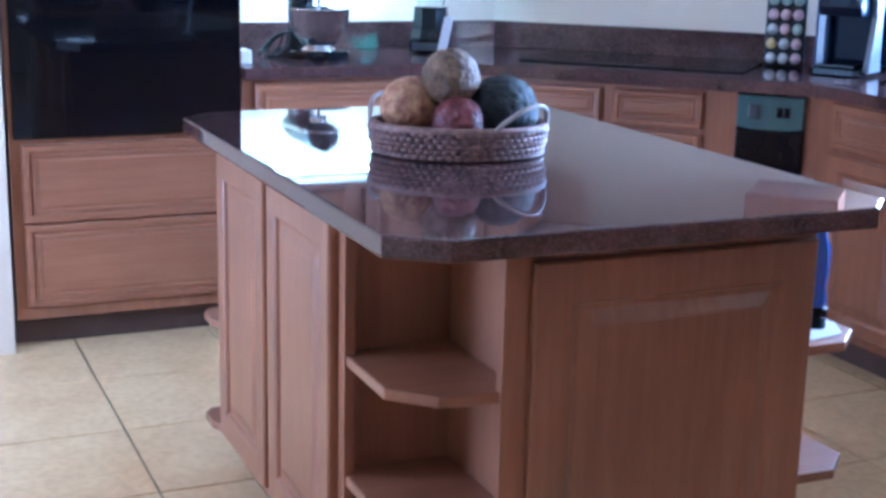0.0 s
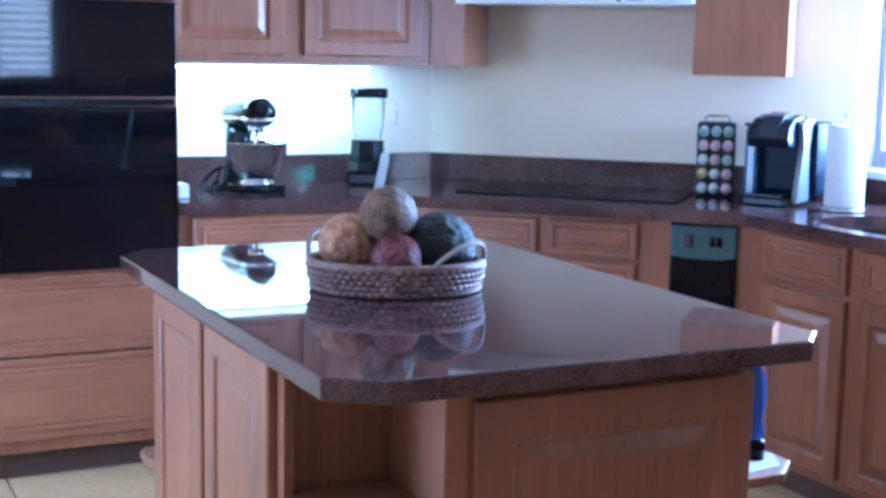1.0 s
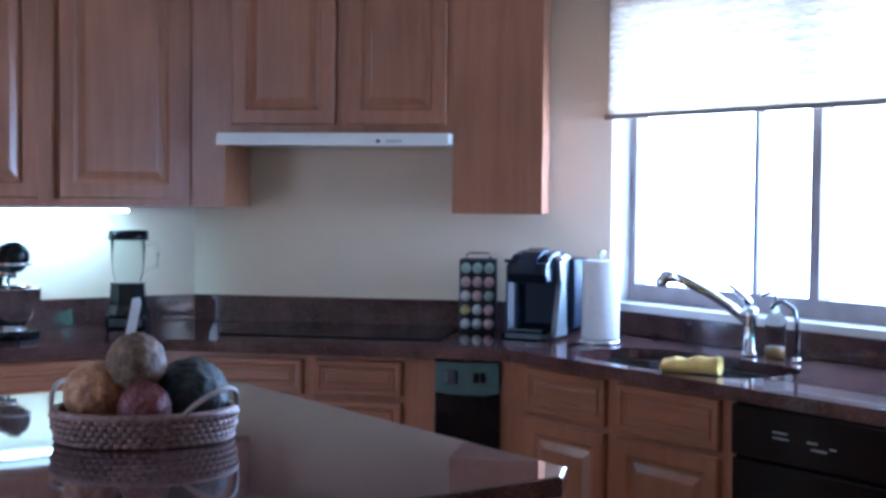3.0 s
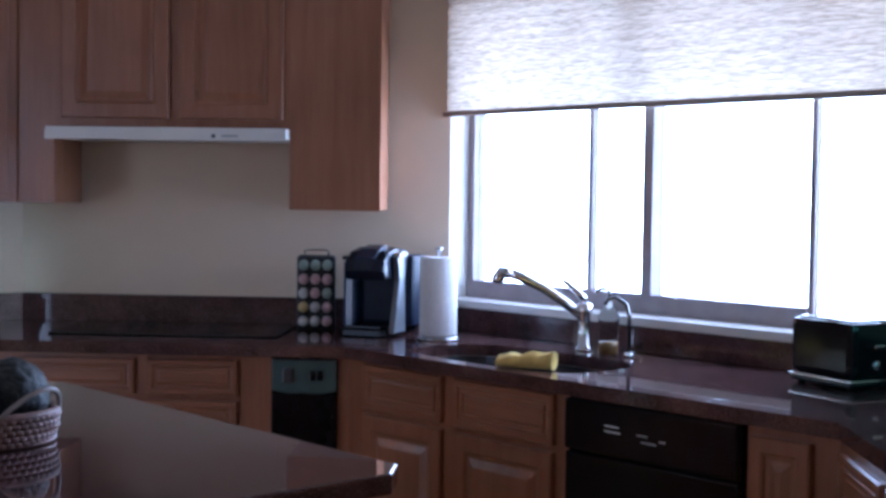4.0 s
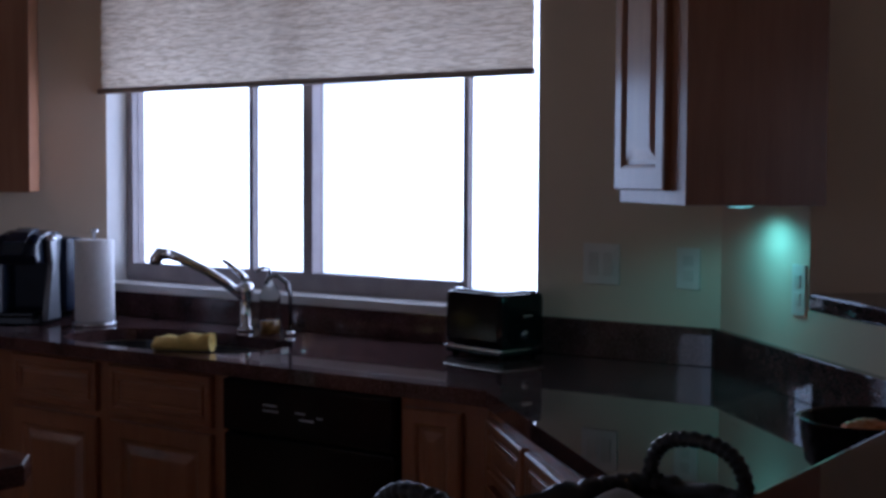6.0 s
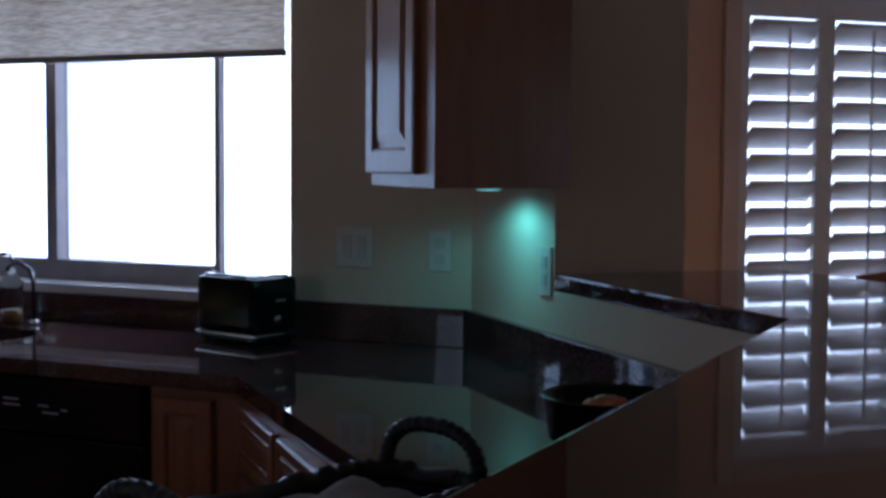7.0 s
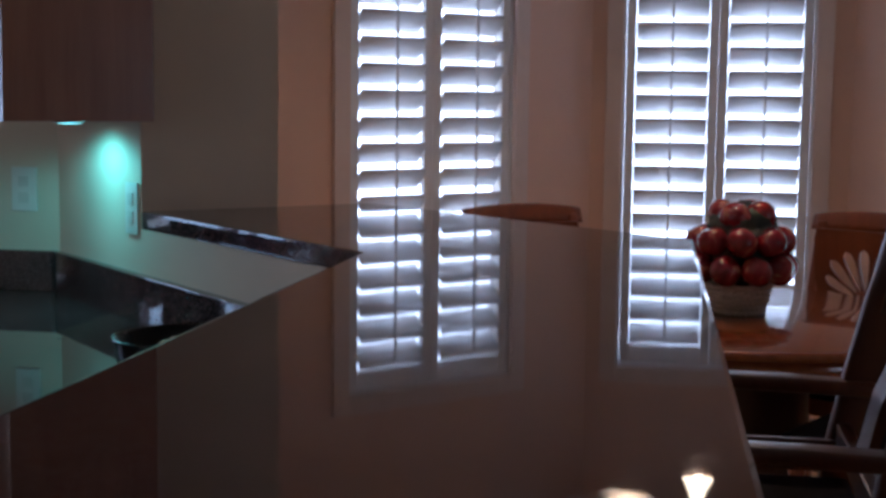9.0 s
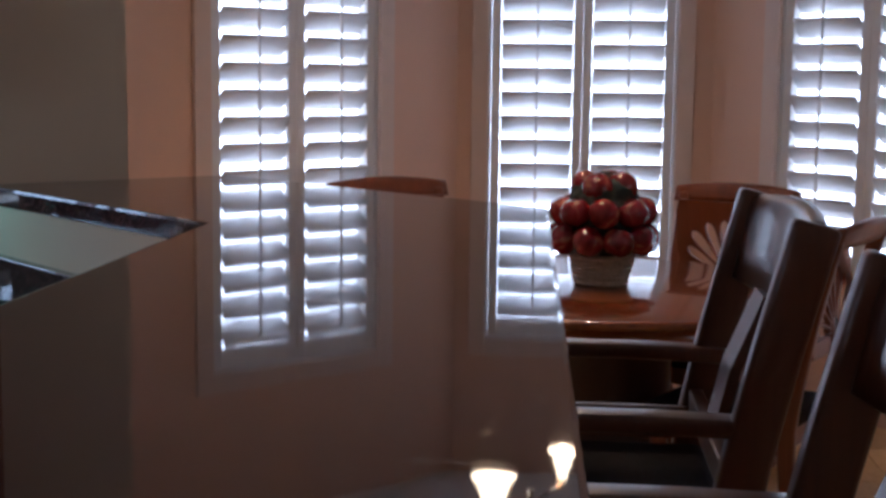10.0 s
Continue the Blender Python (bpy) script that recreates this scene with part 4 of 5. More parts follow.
cm = thing("coffee_maker", pose(3.413, 3.641, COUNTER, 0, 0, -62), "black and silver single-cup coffee maker", "coffee maker")
part("base", prism([(-0.10, -0.16), (-0.08, -0.175), (0.06, -0.175), (0.08, -0.16), (0.08, 0.13), (-0.10, 0.13)], 0, 0.030, 0.006), BLACK, cm)
SIDE_ON = Matrix(((0, 0, 1, 0), (1, 0, 0, 0), (0, 1, 0, 0), (0, 0, 0, 1)))
part("back_body", block(-0.085, -0.02, 0.030, 0.125, 0.13, 0.290, 0.020), plain("coffee_body", (0.008, 0.012, 0.024), 0.42, spec=0.12), cm)
head = part("brew_head", prism([(-0.165, 0.205), (-0.178, 0.235), (-0.165, 0.275), (-0.12, 0.305), (-0.05, 0.318), (0.04, 0.310), (0.04, 0.205)], -0.080, 0.075, 0.014), plain("brew_head_black", (0.008, 0.011, 0.022), 0.2, spec=0.3), cm, m=SIDE_ON)
part("lid_handle", prism([(-0.186, 0.240), (-0.168, 0.284), (-0.115, 0.314), (-0.05, 0.326), (-0.05, 0.320), (-0.112, 0.307), (-0.160, 0.279), (-0.178, 0.240)], -0.040, 0.035, 0.002), plain("blue_black_lid", (0.010, 0.016, 0.030), 0.16), cm, "glossy blue-black lid handle", SIDE_ON)
part("side_panel", prism([(-0.135, 0.012), (-0.02, 0.012), (-0.03, 0.20), (0.00, 0.300), (-0.05, 0.308), (-0.105, 0.285), (-0.085, 0.20)], 0.077, 0.100, 0.006), plain("silver_plastic", (0.17, 0.175, 0.19), 0.34, metal=0.3), cm, "silver side panel", SIDE_ON)
part("chrome_cap", lathe([(0, 0), (0.020, 0), (0.022, 0.006), (0.016, 0.014), (0, 0.016)], 20, m=pose(0.088, -0.085, 0.285)), CHROME, cm)
part("water_tank", block(-0.140, -0.05, 0.012, -0.088, 0.12, 0.268, 0.014), plain("tank_blue", (0.045, 0.075, 0.14), 0.12), cm, "smoky blue water tank")
part("tank_lid", block(-0.143, -0.053, 0.268, -0.087, 0.123, 0.282, 0.005), BLACK, cm)
part("drip_tray", block(-0.08, -0.165, 0.031, 0.06, -0.03, 0.040, 0.002), BLACK, cm)

towel = thing("paper_towel_holder", pose(3.430, 3.354, COUNTER), "white paper towel roll on an upright steel holder", "paper towel")
part("base", lathe([(0, 0.0003), (0.075, 0.0003), (0.075, 0.010), (0.068, 0.014), (0, 0.014)], 32), STEEL, towel)
part("roll", lathe([(0.0, 0.020), (0.064, 0.018), (0.066, 0.022), (0.066, 0.288), (0.063, 0.292), (0.02, 0.292), (0.018, 0.28)], 40), PAPER, towel)
part("pole", lathe([(0.006, 0.285), (0.006, 0.312), (0.012, 0.316), (0.012, 0.326), (0, 0.330)], 16), STEEL, towel)

tap = thing("kitchen_faucet", pose(3.610, 2.824, COUNTER), "chrome pull-out kitchen faucet with a lever", "faucet")
part("base", lathe([(0, 0.0003), (0.030, 0.0003), (0.030, 0.01), (0.020, 0.02), (0.020, 0.11), (0.025, 0.13), (0.025, 0.155), (0.0, 0.165)], 24), CHROME, tap)
part("spout", tube([(-0.005, 0.005, 0.11), (-0.05, 0.045, 0.16), (-0.10, 0.090, 0.205), (-0.16, 0.145, 0.245), (-0.185, 0.168, 0.256)], 0.017, 14, taper=[0.95, 0.95, 0.95, 1.05, 1.1]), CHROME, tap)
part("spray_head", tube([(-0.180, 0.164, 0.258), (-0.205, 0.187, 0.256), (-0.215, 0.196, 0.235), (-0.216, 0.197, 0.222)], 0.020, 14, taper=[1, 1.15, 1.1, 0.9]), CHROME, tap)
part("lever", tube([(0, 0, 0.165), (-0.012, 0.015, 0.19), (-0.045, 0.040, 0.225), (-0.060, 0.050, 0.235)], 0.012, 12, taper=[1.2, 1.0, 0.75, 0.5]), CHROME, tap)
soap = thing("soap_dispenser", pose(3.590, 2.700, COUNTER), "clear soap pump bottle with amber liquid", "soap dispenser")
part("bottle", lathe([(0, 0.0005), (0.032, 0.0005), (0.034, 0.01), (0.034, 0.13), (0.020, 0.155), (0.013, 0.16), (0.013, 0.175), (0, 0.175)], 24), CLEAR, soap)
part("liquid", lathe([(0, 0.004), (0.030, 0.004), (0.030, 0.045), (0, 0.045)], 24), plain("amber_soap", (0.24, 0.12, 0.035), 0.2), soap)
part("pump", tube([(0, 0, 0.175), (0, 0, 0.215), (-0.02, 0.012, 0.218), (-0.045, 0.025, 0.205)], 0.006, 8), CHROME, soap)
sprayer = thing("side_sprayer", pose(3.600, 2.622, COUNTER), "slim dark curved filter tap beside the sink", "faucet")
part("stem", tube([(0, 0, 0), (0, 0, 0.13), (-0.005, 0.01, 0.17), (-0.02, 0.04, 0.192), (-0.03, 0.065, 0.185), (-0.034, 0.075, 0.165)], 0.007, 10), plain("dark_chrome", (0.20, 0.20, 0.21), 0.2, metal=1.0), sprayer)
part("base", lathe([(0, 0.0003), (0.02, 0.0003), (0.016, 0.014), (0.0, 0.016)], 16), CHROME, sprayer)
cloth = thing("yellow_dishcloth", pose(3.132, 2.618, COUNTER, 0, 0, -65), "rolled yellow dishcloth lying at the sink edge", "cloth")
bm = bmesh.new()
gr = []
for i in range(19):
    u = i / 18 - 0.5
    ry, rz = 0.036 - 0.010 * u, 0.023 + 0.008 * u + 0.0015 * math.sin(17 * u)
    gr.append([bm.verts.new((u * 0.175, ry * math.cos(a) + 0.004 * math.sin(9 * u), rz * (1 + math.sin(a)) + 0.0015 * math.sin(4 * a + 11 * u) * (1 + math.sin(a)))) for a in (2 * math.pi * k / 24 for k in range(24))])
for a, b in zip(gr, gr[1:]):
    for k in range(24):
        bm.faces.new((a[k], a[(k + 1) % 24], b[(k + 1) % 24], b[k])).smooth = True
for ring, turn in ((gr[0], 1), (gr[-1], -1)):
    c = bm.verts.new(sum((v.co for v in ring), Vector()) / 24 + Vector((0.010 * turn, 0, 0)))
    for k in range(24):
        bm.faces.new((c, ring[k], ring[(k + 1) % 24]))
part("roll", bm, YELLOW, cloth)

toast = thing("toaster", pose(3.592, 1.842, COUNTER, 0, 0, -104), "black two-slot toaster with a chrome base", "toaster")
part("base", block(-0.118, -0.082, 0.008, 0.118, 0.082, 0.024, 0.006), GLOSS_BLACK, toast)
part("trim_strip", block(-0.1225, -0.0855, 0.024, 0.1225, 0.0855, 0.030, 0.002), CHROME, toast, "thin chrome trim strip")
part("body", block(-0.121, -0.084, 0.030, 0.121, 0.084, 0.188, 0.022), GLOSS_BLACK, toast)
part("top_plate", block(-0.102, -0.066, 0.187, 0.102, 0.066, 0.1915, 0.002), STEEL, toast)
for y in (-0.03, 0.03):
    part("slot", block(-0.085, y - 0.013, 0.1918, 0.085, y + 0.013, 0.1926), BLACK, toast)
part("lever", block(0.121, -0.018, 0.115, 0.139, 0.018, 0.127, 0.003), CHROME, toast)
part("dial", lathe([(0, 0), (0.014, 0), (0.012, 0.01), (0, 0.011)], 20, m=pose(0.120, 0.0, 0.070, 0, 90, 0)), STEEL, toast)
for x in (-0.095, 0.095):
    for y in (-0.06, 0.06):
        part("foot", lathe([(0, 0.0003), (0.012, 0.0003), (0.010, 0.009), (0, 0.009)], 12, m=Matrix.Translation((x, y, 0))), BLACK, toast)

# ---- peninsula counter ----
pan = thing("black_pan", pose(2.675, 0.470, COUNTER), "black round pan with a copper scourer inside", "pan")
part("bowl", lathe([(0, 0.0005), (0.090, 0.0005), (0.110, 0.02), (0.122, 0.092), (0.126, 0.095), (0.122, 0.097), (0.116, 0.092), (0.104, 0.022), (0.0, 0.010)], 40), BLACK, pan)
part("handle", tube([(-0.115, -0.02, 0.050), (-0.135, -0.023, 0.045), (-0.150, -0.03, 0.030), (-0.148, -0.01, 0.030)], 0.008, 10), CHROME, pan)
sc = tagged(finish("copper_scourer", rough_ball(0.045, 9, 0.15, 20, 0.6), plain("copper", (0.62, 0.24, 0.10), 0.35, metal=0.7)), "crumpled copper-coloured scourer in the pan", "scourer")
sc.matrix_basis = pose(2.690, 0.480, COUNTER + 0.062)

BK = pose(1.318, 0.292, COUNTER, 0, 0, 166)
bb = thing("handled_basket", BK, "tall black wicker basket with hoop handles and a white cloth", "basket")
RR = 0.42


def squared(rx, ry, a):
    c, s_ = math.cos(a), math.sin(a)
    return (rx * math.copysign(abs(c) ** RR, c), ry * math.copysign(abs(s_) ** RR, s_))


bm = bmesh.new()
rings = []
for rx, ry, z in ((0.150, 0.060, 0.001), (0.155, 0.063, 0.10), (0.165, 0.070, 0.212), (0.158, 0.063, 0.212), (0.148, 0.056, 0.10), (0.142, 0.052, 0.012)):
    rings.append([bm.verts.new((*squared(rx, ry, 2 * math.pi * i / 64), z)) for i in range(64)])
for a, b in zip(rings, rings[1:]):
    for i in range(64):
        bm.faces.new((a[i], a[(i + 1) % 64], b[(i + 1) % 64], b[i]))
bm.faces.new(rings[-1])
bm.faces.new(rings[0][::-1])
part("wall", bm, WICKER_BLACK, bb)
for k in range(11):
    rx, ry, z = 0.153 + 0.0011 * k, 0.063 + 0.0008 * k, 0.014 + 0.0185 * k
    pts = []
    for i in range(200):
        a = 2 * math.pi * i / 200
        q = 1 + 0.02 * math.cos(40 * a + math.pi * k)
        x, y = squared(rx * q, ry * q, a)
        pts.append((x, y, z))
    part("coil", tube(pts, 0.0085, 6, closed=True), WICKER_BLACK, bb)
part("rim", tube([(*squared(0.168, 0.073, 2 * math.pi * i / 160), 0.218 + 0.003 * math.sin(i * 1.3)) for i in range(160)], 0.011, 8, closed=True), WICKER_BLACK, bb)
for s in (-1, 1):
    pts, tp = [], []
    for i in range(61):
        t = math.pi * i / 60
        pts.append((s * 0.166, 0.056 * math.copysign(abs(math.cos(t)) ** 0.8, math.cos(t)), 0.216 + 0.052 * math.sin(t) ** 0.7))
        tp.append(1 + 0.16 * math.sin(i * 1.9))
    part("handle", tube(pts, 0.0074, 8, taper=tp), WICKER_BLACK, bb)
bm = bmesh.new()
gr = []
for i in range(17):
    row = []
    for j in range(11):
        u, w = i / 16 * 2 - 1, j / 10 * 2 - 1
        edge = max(abs(u), abs(w))
        h = 0.197 + 0.034 * (1 - edge ** 2) + 0.007 * math.sin(5 * u + 2 * w) + 0.005 * math.sin(11 * w - 3 * u)
        row.append(bm.verts.new((u * 0.148, w * 0.054, h)))
    gr.append(row)
for i in range(16):
    for j in range(10):
        bm.faces.new((gr[i][j], gr[i + 1][j], gr[i + 1][j + 1], gr[i][j + 1])).smooth = True
bmesh.ops.solidify(bm, geom=bm.faces[:], thickness=0.004)
liner = tagged(finish("cloth_napkin", bm, PAPER), "crumpled white cloth lying in the black basket", "napkin")
liner.matrix_basis = BK

# ---- breakfast nook ----
TC = (4.875, -0.560)
tab = thing("dining_table", pose(*TC, 0), "round glossy reddish oak dining table", "table")
part("tabletop", lathe([(0, 0.722), (0.66, 0.722), (0.69, 0.728), (0.70, 0.740), (0.697, 0.750), (0.685, 0.755), (0, 0.755)], 72), OAK, tab)
part("apron", lathe([(0.56, 0.655), (0.58, 0.655), (0.585, 0.665), (0.58, 0.722), (0.56, 0.722)], 56), OAK, tab)
# broad drum and dark oak colour imitate the shade below the tabletop
part("pedestal", lathe([(0, 0.06), (0.25, 0.06), (0.27, 0.08), (0.27, 0.14), (0.23, 0.17), (0.215, 0.20), (0.215, 0.52), (0.24, 0.58), (0.27, 0.66), (0, 0.66)], 36), SHADED_OAK, tab, "turned drum pedestal, coloured dark for the shade under the table")
for a in (45, 135, 225, 315):
    part("foot", sweep([(0, 0.20, 0.10), (0, 0.30, 0.09), (0, 0.40, 0.055), (0, 0.47, 0.022)], 0.08, 0.045), SHADED_OAK, tab, m=pose(0, 0, 0, 0, 0, a))

ap = thing("apple_arrangement", pose(4.885, -0.545, 0.755), "dome of red apples in a white wicker basket on the table", "centrepiece")
part("basket", lathe([(0, 0.0005), (0.072, 0.0005), (0.076, 0.006), (0.100, 0.100), (0.094, 0.100), (0.070, 0.010), (0, 0.008)], 40), WICKER_WHITE, ap, "white wicker basket")
woven(ap, WICKER_WHITE, [(0.078 + 0.0042 * k, 0.010 + 0.0165 * k) for k in range(6)], 30, 0.003, 0.0075)
LEAF = plain("dark_leaf", (0.015, 0.022, 0.014), 0.6, var=0.4, scale=40)
part("foliage", rough_ball(0.118, 4, 0.12, 9, 1.15), LEAF, ap, m=pose(0, 0, 0.218))


def apple_mesh(r=0.051):
    prof = []
    for i in range(15):
        t = math.pi * i / 14
        rr = r * math.sin(t) * (1.0 + 0.06 * math.cos(t))
        zz = -r * 0.94 * math.cos(t)
        if i > 11:
            zz -= 0.012 * (i - 11) / 3
        if i < 2:
            zz += 0.004 * (2 - i)
        prof.append((rr if 0 < i < 14 else 0, zz))
    return lathe(prof, 20)


am, an, ab = material("apple_skin")
av = coords(an, (1, 1, 0.35))
ac = ramp(an, noise_tex(an, av, 22, 5, 0.6), [(0.32, (0.11, 0.004, 0.008)), (0.56, (0.27, 0.014, 0.020)), (0.74, (0.55, 0.22, 0.11))])
an.links.new(ac, ab.inputs["Base Color"])
ab.inputs["Roughness"].default_value, ab.inputs["Coat Weight"].default_value = 0.18, 0.5
first = None
rng = random.Random(5)
for n_a, rad, z, off in ((9, 0.137, 0.150, 160), (8, 0.124, 0.238, 180), (4, 0.062, 0.314, 160)):
    for k in range(n_a):
        a = radians(off + 360 * k / n_a)
        mm = pose(rad * math.cos(a), rad * math.sin(a), z, rng.uniform(-40, 40) + 60 * math.sin(a), rng.uniform(-40, 40), rng.uniform(0, 360))
        if first is None:
            first = part("apple", apple_mesh(), am, ap, m=mm)
            part("stem", tube([(0, 0, 0.030), (0.002, 0, 0.053)], 0.0018, 6), plain("stem_brown", (0.06, 0.035, 0.02), 0.8), first)
        else:
            o = new("apple", first.data)
            o.parent, o.matrix_basis = ap, mm

SEAT = plain("seat_leather", (0.012, 0.006, 0.005), 0.7, var=0.25, scale=20, relief=0.15, spec=0.08)


def rounded(bm, r=0.007):
    bmesh.ops.bevel(bm, geom=[e for e in bm.edges if e.calc_face_angle(0) > 0.6], offset=r, segments=3, profile=0.5, affect='EDGES', clamp_overlap=True)
    for f in bm.faces:
        f.smooth = True
    return bm


def back_posts(thing_ob, w, z_seat, z_top, lean, y0, mat, wide=0.036, deep=0.046):
    """Two rear posts, foot to top, straight to the seat and then leaning back. The chair looks to +y."""
    for s in (-1, 1):
        pts = [(s * w / 2, y0 - 0.05, 0.0), (s * w / 2, y0 - 0.012, z_seat * 0.5), (s * w / 2, y0, z_seat - 0.1), (s * w / 2, y0, z_seat)]
        for i in range(1, 9):
            f = i / 8
            pts.append((s * w / 2, y0 - lean * f ** 1.25, z_seat + (z_top - z_seat) * f))
        part("back_post", rounded(sweep(pts, wide, deep), 0.009), mat, thing_ob)


def crest(half, z0, z1, y0, y1, bow, thick, arch, n=13):
    """Curved top rail between the posts, bowed back in the middle, its upper edge rolled over."""
    bm = bmesh.new()
    rows = []
    prof = [(0.0, 0.0), (0.35, 0.0), (0.75, 0.0), (0.93, 0.10), (1.0, 0.40), (1.0, 0.75), (0.94, 1.0), (0.7, 1.0), (0.3, 1.0), (0.03, 0.95)]
    for i in range(n):
        u = i / (n - 1) * 2 - 1
        row = []
        for f, d in prof:
            z = z0 + (z1 + arch * (1 - u * u) - z0) * f
            y = y0 + (y1 - y0) * f - bow * (1 - u * u) - thick * d
            row.append(bm.verts.new((u * half, y, z)))
        rows.append(row)
    k = len(prof)
    for a, b in zip(rows, rows[1:]):
        for q in range(k):
            bm.faces.new((a[q], a[(q + 1) % k], b[(q + 1) % k], b[q])).smooth = True
    bm.faces.new(rows[0])
    bm.faces.new(rows[-1][::-1])
    return bm


def sunburst_panel(w, h, petals=9):
    """Pierced board: petal-shaped holes fanning out from the middle of its lower edge."""
    bm = bmesh.new()
    step = radians(164) / (petals - 1)
    mids = [radians(8) + step * k for k in range(petals)]
    for k in range(petals + 1):
        rows = []
        for i in range(15):
            f = min(i / 12, 1.0)
            half = 0.40 * step * math.sqrt(max(0.0, 1 - f ** 5)) * min(1.0, (f / 0.2) ** 0.5)
            a0 = mids[k - 1] + half if k else 0.0
            a1 = mids[k] - half if k < petals else math.pi
            row = []
            for c in range(4):
                a = a0 + (a1 - a0) * c / 3
                edge = min(w / max(1e-4, abs(math.cos(a))), h / max(1e-4, math.sin(a)))
                tip = min(0.80 * edge, 0.205)
                r = 0.042 + (tip - 0.042) * f if i <= 12 else tip + (edge - tip) * (i - 12) / 2
                row.append(bm.verts.new((r * math.cos(a), 0, 0.006 + r * math.sin(a))))
            rows.append(row)
        for a, b in zip(rows, rows[1:]):
            for c in range(3):
                bm.faces.new((a[c], a[c + 1], b[c + 1], b[c]))
    bmesh.ops.remove_doubles(bm, verts=bm.verts[:], dist=0.0003)
    bmesh.ops.recalc_face_normals(bm, faces=bm.faces[:])
    bmesh.ops.solidify(bm, geom=bm.faces[:], thickness=0.014)
    return bm


def dining_chair(m):
    ch = thing("dining_chair", m, "reddish oak dining chair with a carved sunburst back", "chair", "chairs round the table")
    part("seat", block(-0.225, -0.20, 0.425, 0.225, 0.23, 0.465, 0.012), SEAT, ch)
    part("seat_frame", block(-0.215, -0.19, 0.365, 0.215, 0.215, 0.425, 0.004), CHAIR, ch)
    back_posts(ch, 0.42, 0.44, 0.985, 0.11, -0.205, CHAIR)
    for s in (-1, 1):
        part("leg", lathe([(0.016, 0), (0.022, 0.03), (0.026, 0.20), (0.022, 0.33), (0.028, 0.365), (0, 0.365)], 16, m=Matrix.Translation((s * 0.19, 0.19, 0))), CHAIR, ch)
    part("top_rail", crest(0.248, 0.955, 1.012, -0.290, -0.312, 0.020, 0.032, 0.018), CHAIR, ch)
    part("lower_rail", block(-0.192, -0.262, 0.640, 0.192, -0.240, 0.690, 0.004), CHAIR, ch)
    BURST = pose(0, -0.252, 0.690, -8)
    part("hub", lathe([(0, -0.009), (0.045, -0.009), (0.045, 0.009), (0, 0.009)], 24, m=pose(0, -0.001, 0.010, 90)), CHAIR, ch, m=BURST)
    part("sunburst_panel", sunburst_panel(0.198, 0.272), CHAIR, ch, m=BURST)
    return ch


def facing(px, py, tx, ty):
    return pose(px, py, 0, 0, 0, math.degrees(math.atan2(ty - py, tx - px)) - 90)


c1 = dining_chair(facing(5.412, 0.071, 4.675, -0.419))
copy_thing(c1, facing(5.406, -0.891, 4.675, -0.419))
copy_thing(c1, facing(4.58, -0.97, 4.82, -0.52))


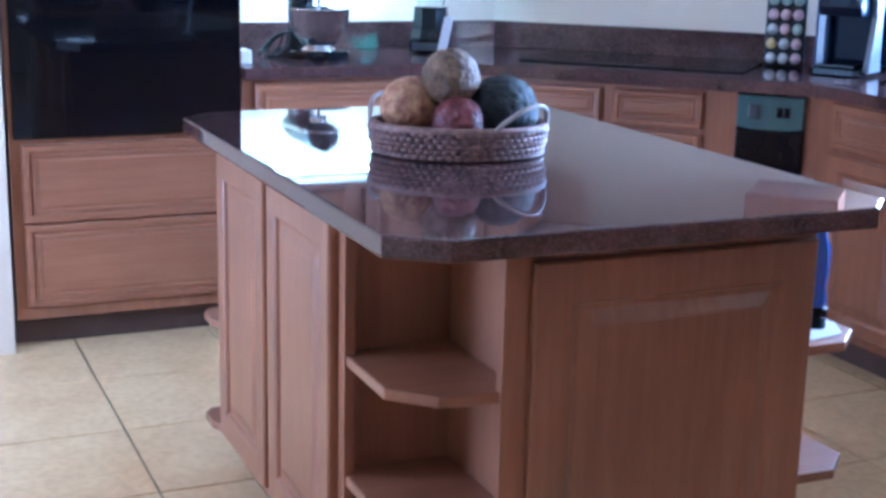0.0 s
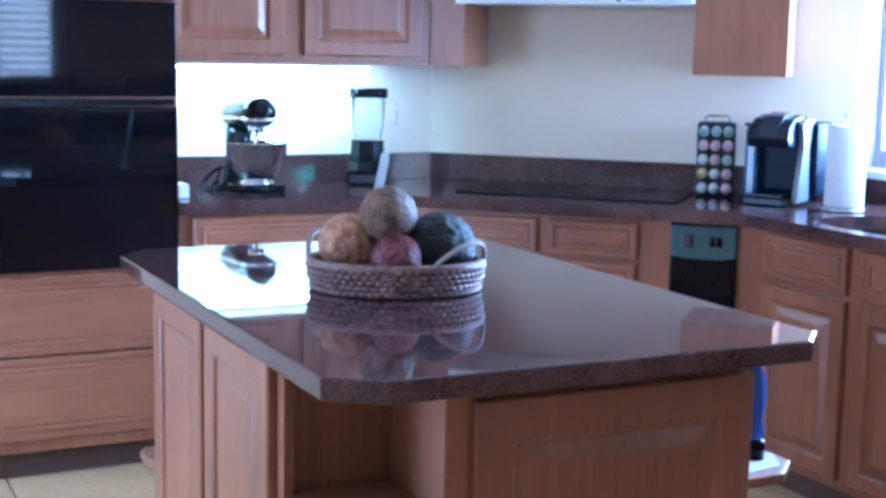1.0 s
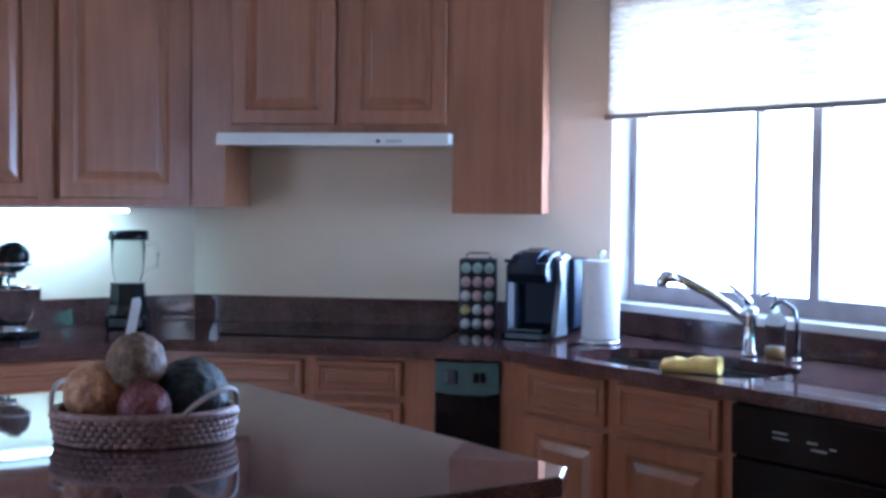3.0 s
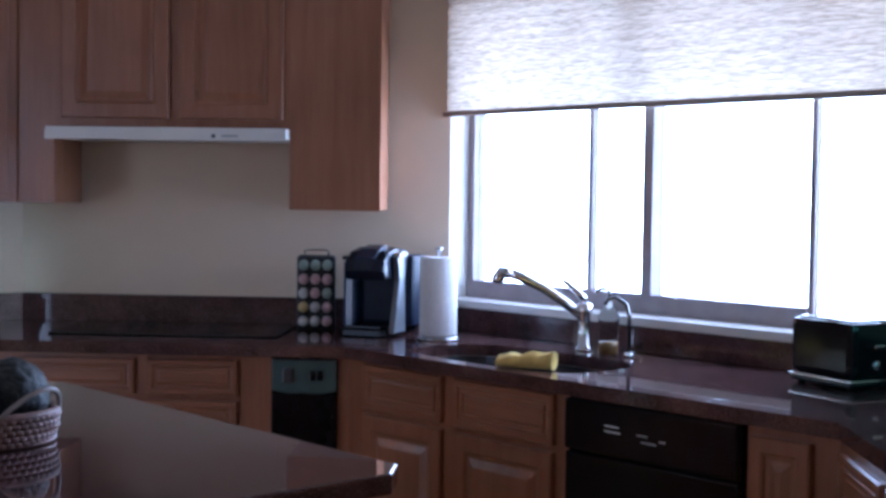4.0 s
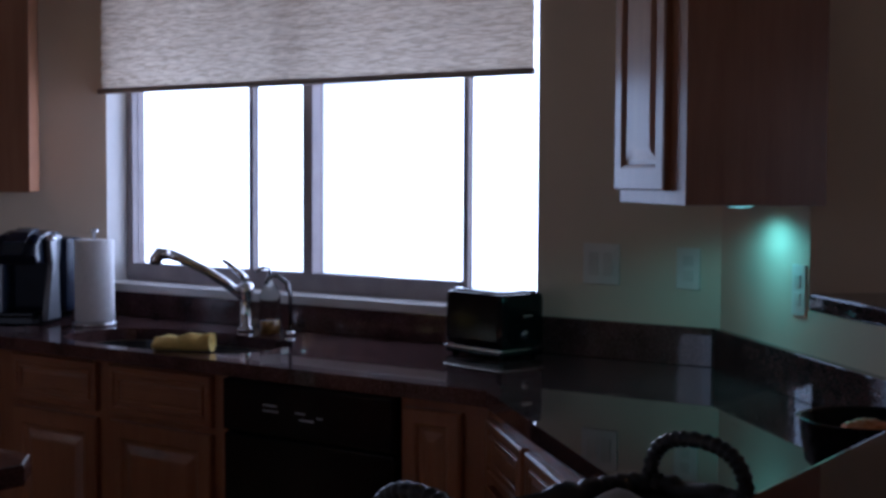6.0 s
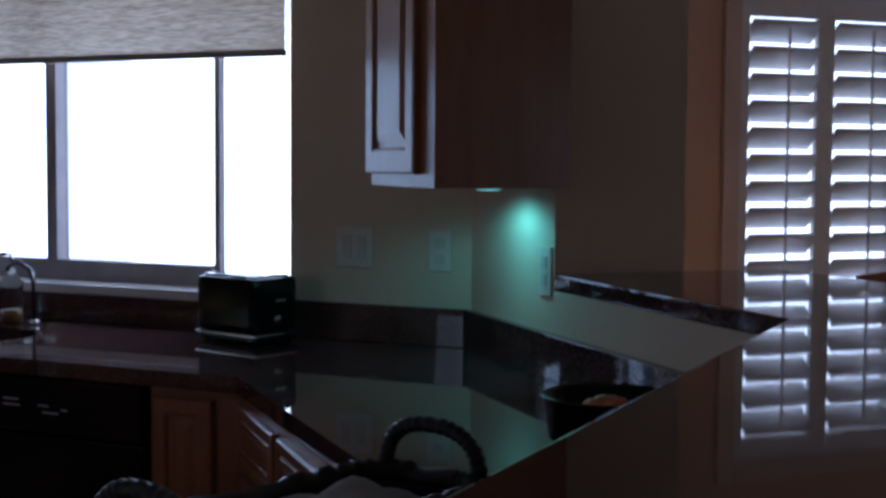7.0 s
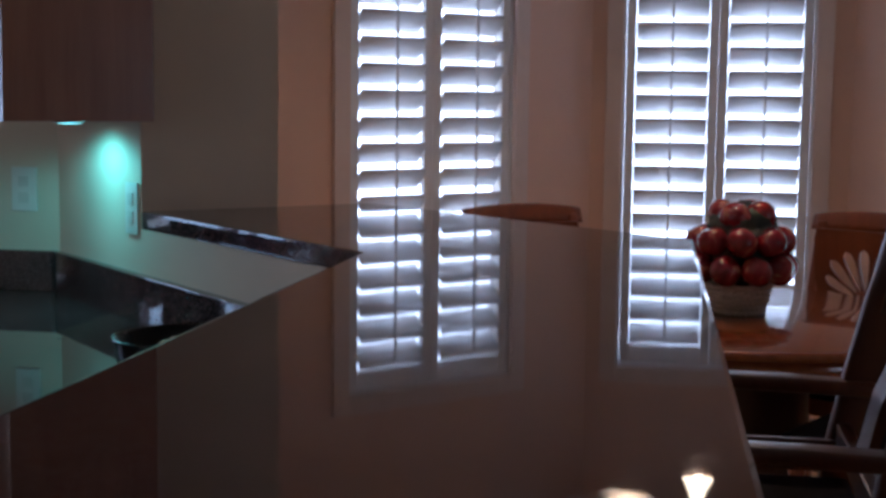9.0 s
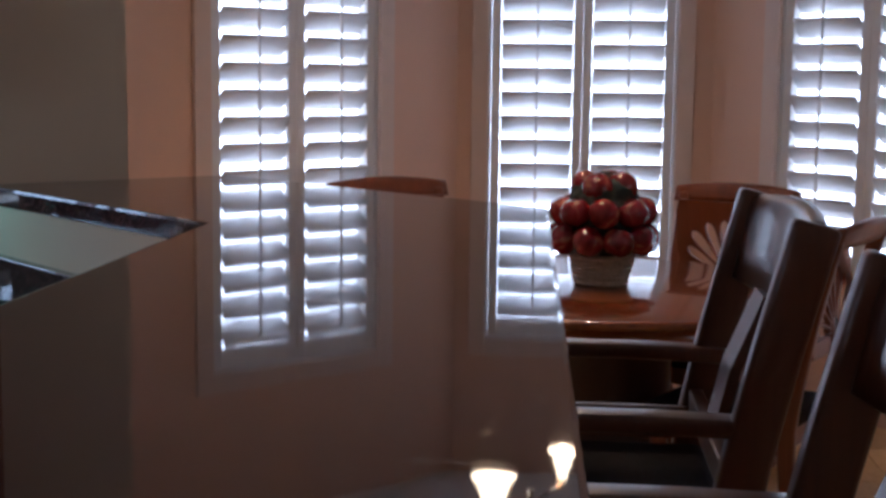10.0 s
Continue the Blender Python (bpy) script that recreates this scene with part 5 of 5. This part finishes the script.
def bar_stool(m):
    st = thing("bar_stool", m, "dark oak bar stool with arms tucked under the bar", "bar stool", "stools at the bar")
    part("seat", block(-0.235, -0.02, 0.735, 0.235, 0.40, 0.785, 0.015), SEAT, st)
    part("seat_frame", block(-0.24, -0.015, 0.675, 0.24, 0.395, 0.735, 0.004), STOOL, st)
    back_posts(st, 0.53, 0.74, 1.215, 0.105, 0.0, STOOL, 0.040, 0.066)
    for s in (-1, 1):
        part("leg", rounded(sweep([(s * 0.235, 0.40, 0), (s * 0.225, 0.375, 0.35), (s * 0.225, 0.37, 0.925)], 0.036, 0.036), 0.007), STOOL, st)
        part("arm", rounded(sweep([(s * 0.255, -0.060, 0.935), (s * 0.255, 0.10, 0.940), (s * 0.255, 0.30, 0.940), (s * 0.250, 0.42, 0.930)], 0.055, 0.026), 0.008), STOOL, st)
        part("side_stretcher", block(s * 0.235 - 0.013, -0.01, 0.24, s * 0.235 + 0.013, 0.38, 0.265, 0.003), STOOL, st)
        part("side_slat", block(s * 0.245 - 0.008, 0.0, 0.79, s * 0.245 + 0.008, 0.36, 0.845, 0.003), STOOL, st)
    part("front_stretcher", block(-0.215, 0.375, 0.30, 0.215, 0.40, 0.335, 0.004), STOOL, st)
    part("top_rail", crest(0.262, 1.070, 1.212, -0.058, -0.088, 0.026, 0.034, 0.010), STOOL, st)
    part("lower_rail", block(-0.25, -0.020, 0.83, 0.25, 0.004, 0.875, 0.004), STOOL, st)
    part("splat", sweep([(0, -0.012, 0.87), (0, -0.035, 0.97), (0, -0.080, 1.08)], 0.10, 0.016), STOOL, st)
    return st


s1 = bar_stool(pose(2.606, -0.640, 0))
copy_thing(s1, pose(1.735, -0.660, 0))

# chandelier over the table
chand = thing("chandelier", pose(*CHANDELIER, 0), "small ceiling lamp with warm glowing glass shades", "lamp")
part("rod", lathe([(0, 2.25), (0.014, 2.255), (0.008, 2.28), (0.008, CEIL - 0.03), (0.06, CEIL - 0.03), (0.06, CEIL), (0, CEIL)], 16), STEEL, chand)
WARM = glow_material("warm_glass", (1.0, 0.72, 0.40), 9.0)
for dx, dy, z, k in LAMPS:
    part("arm", tube([(0, 0, 2.30), (dx * 0.6, dy * 0.6, 2.27), (dx, dy, z + 0.10 * k)], 0.008, 8), STEEL, chand)
    part("shade", lathe([(0.018 * k, 0.085 * k), (0.024 * k, 0.05 * k), (0.040 * k, 0.0), (0.060 * k, -0.030 * k), (0.056 * k, -0.030 * k), (0.036 * k, 0.002), (0.020 * k, 0.05 * k), (0, 0.07 * k)], 24,
                        m=Matrix.Translation((dx, dy, z))), WARM, chand)

# ---- floor tiles ----
TS = 0.457
tile_me = None
rest = bmesh.new()
for i in range(-8, 14):
    for j in range(-19, 3):
        x, y = 0.787 + i * TS, 3.985 + j * TS - 0.1
        if x < -3.2 or x + TS > 6.9 or y < -4.1 or y + TS > 5.1:
            continue
        if -0.7 < x < 2.9 and 0.5 < y < 4.5:
            if tile_me is None:
                bm = block(0.003, 0.003, -0.0075, TS - 0.003, TS - 0.003, 0.0, 0.002)
                me = bpy.data.meshes.new("floor_tile")
                bm.to_mesh(me)
                bm.free()
                me.materials.append(TILE)
                tile_me = me
            ob = new("floor_tile", tile_me)
            ob.parent = floor
            ob.location = (x, y, 0)
        else:
            box(rest, x + 0.003, y + 0.003, -0.0075, x + TS - 0.003, y + TS - 0.003, 0.0)
ob = finish("floor_tiles", rest, TILE)
ob.parent = floor
tagged(ob, kind="stuff")
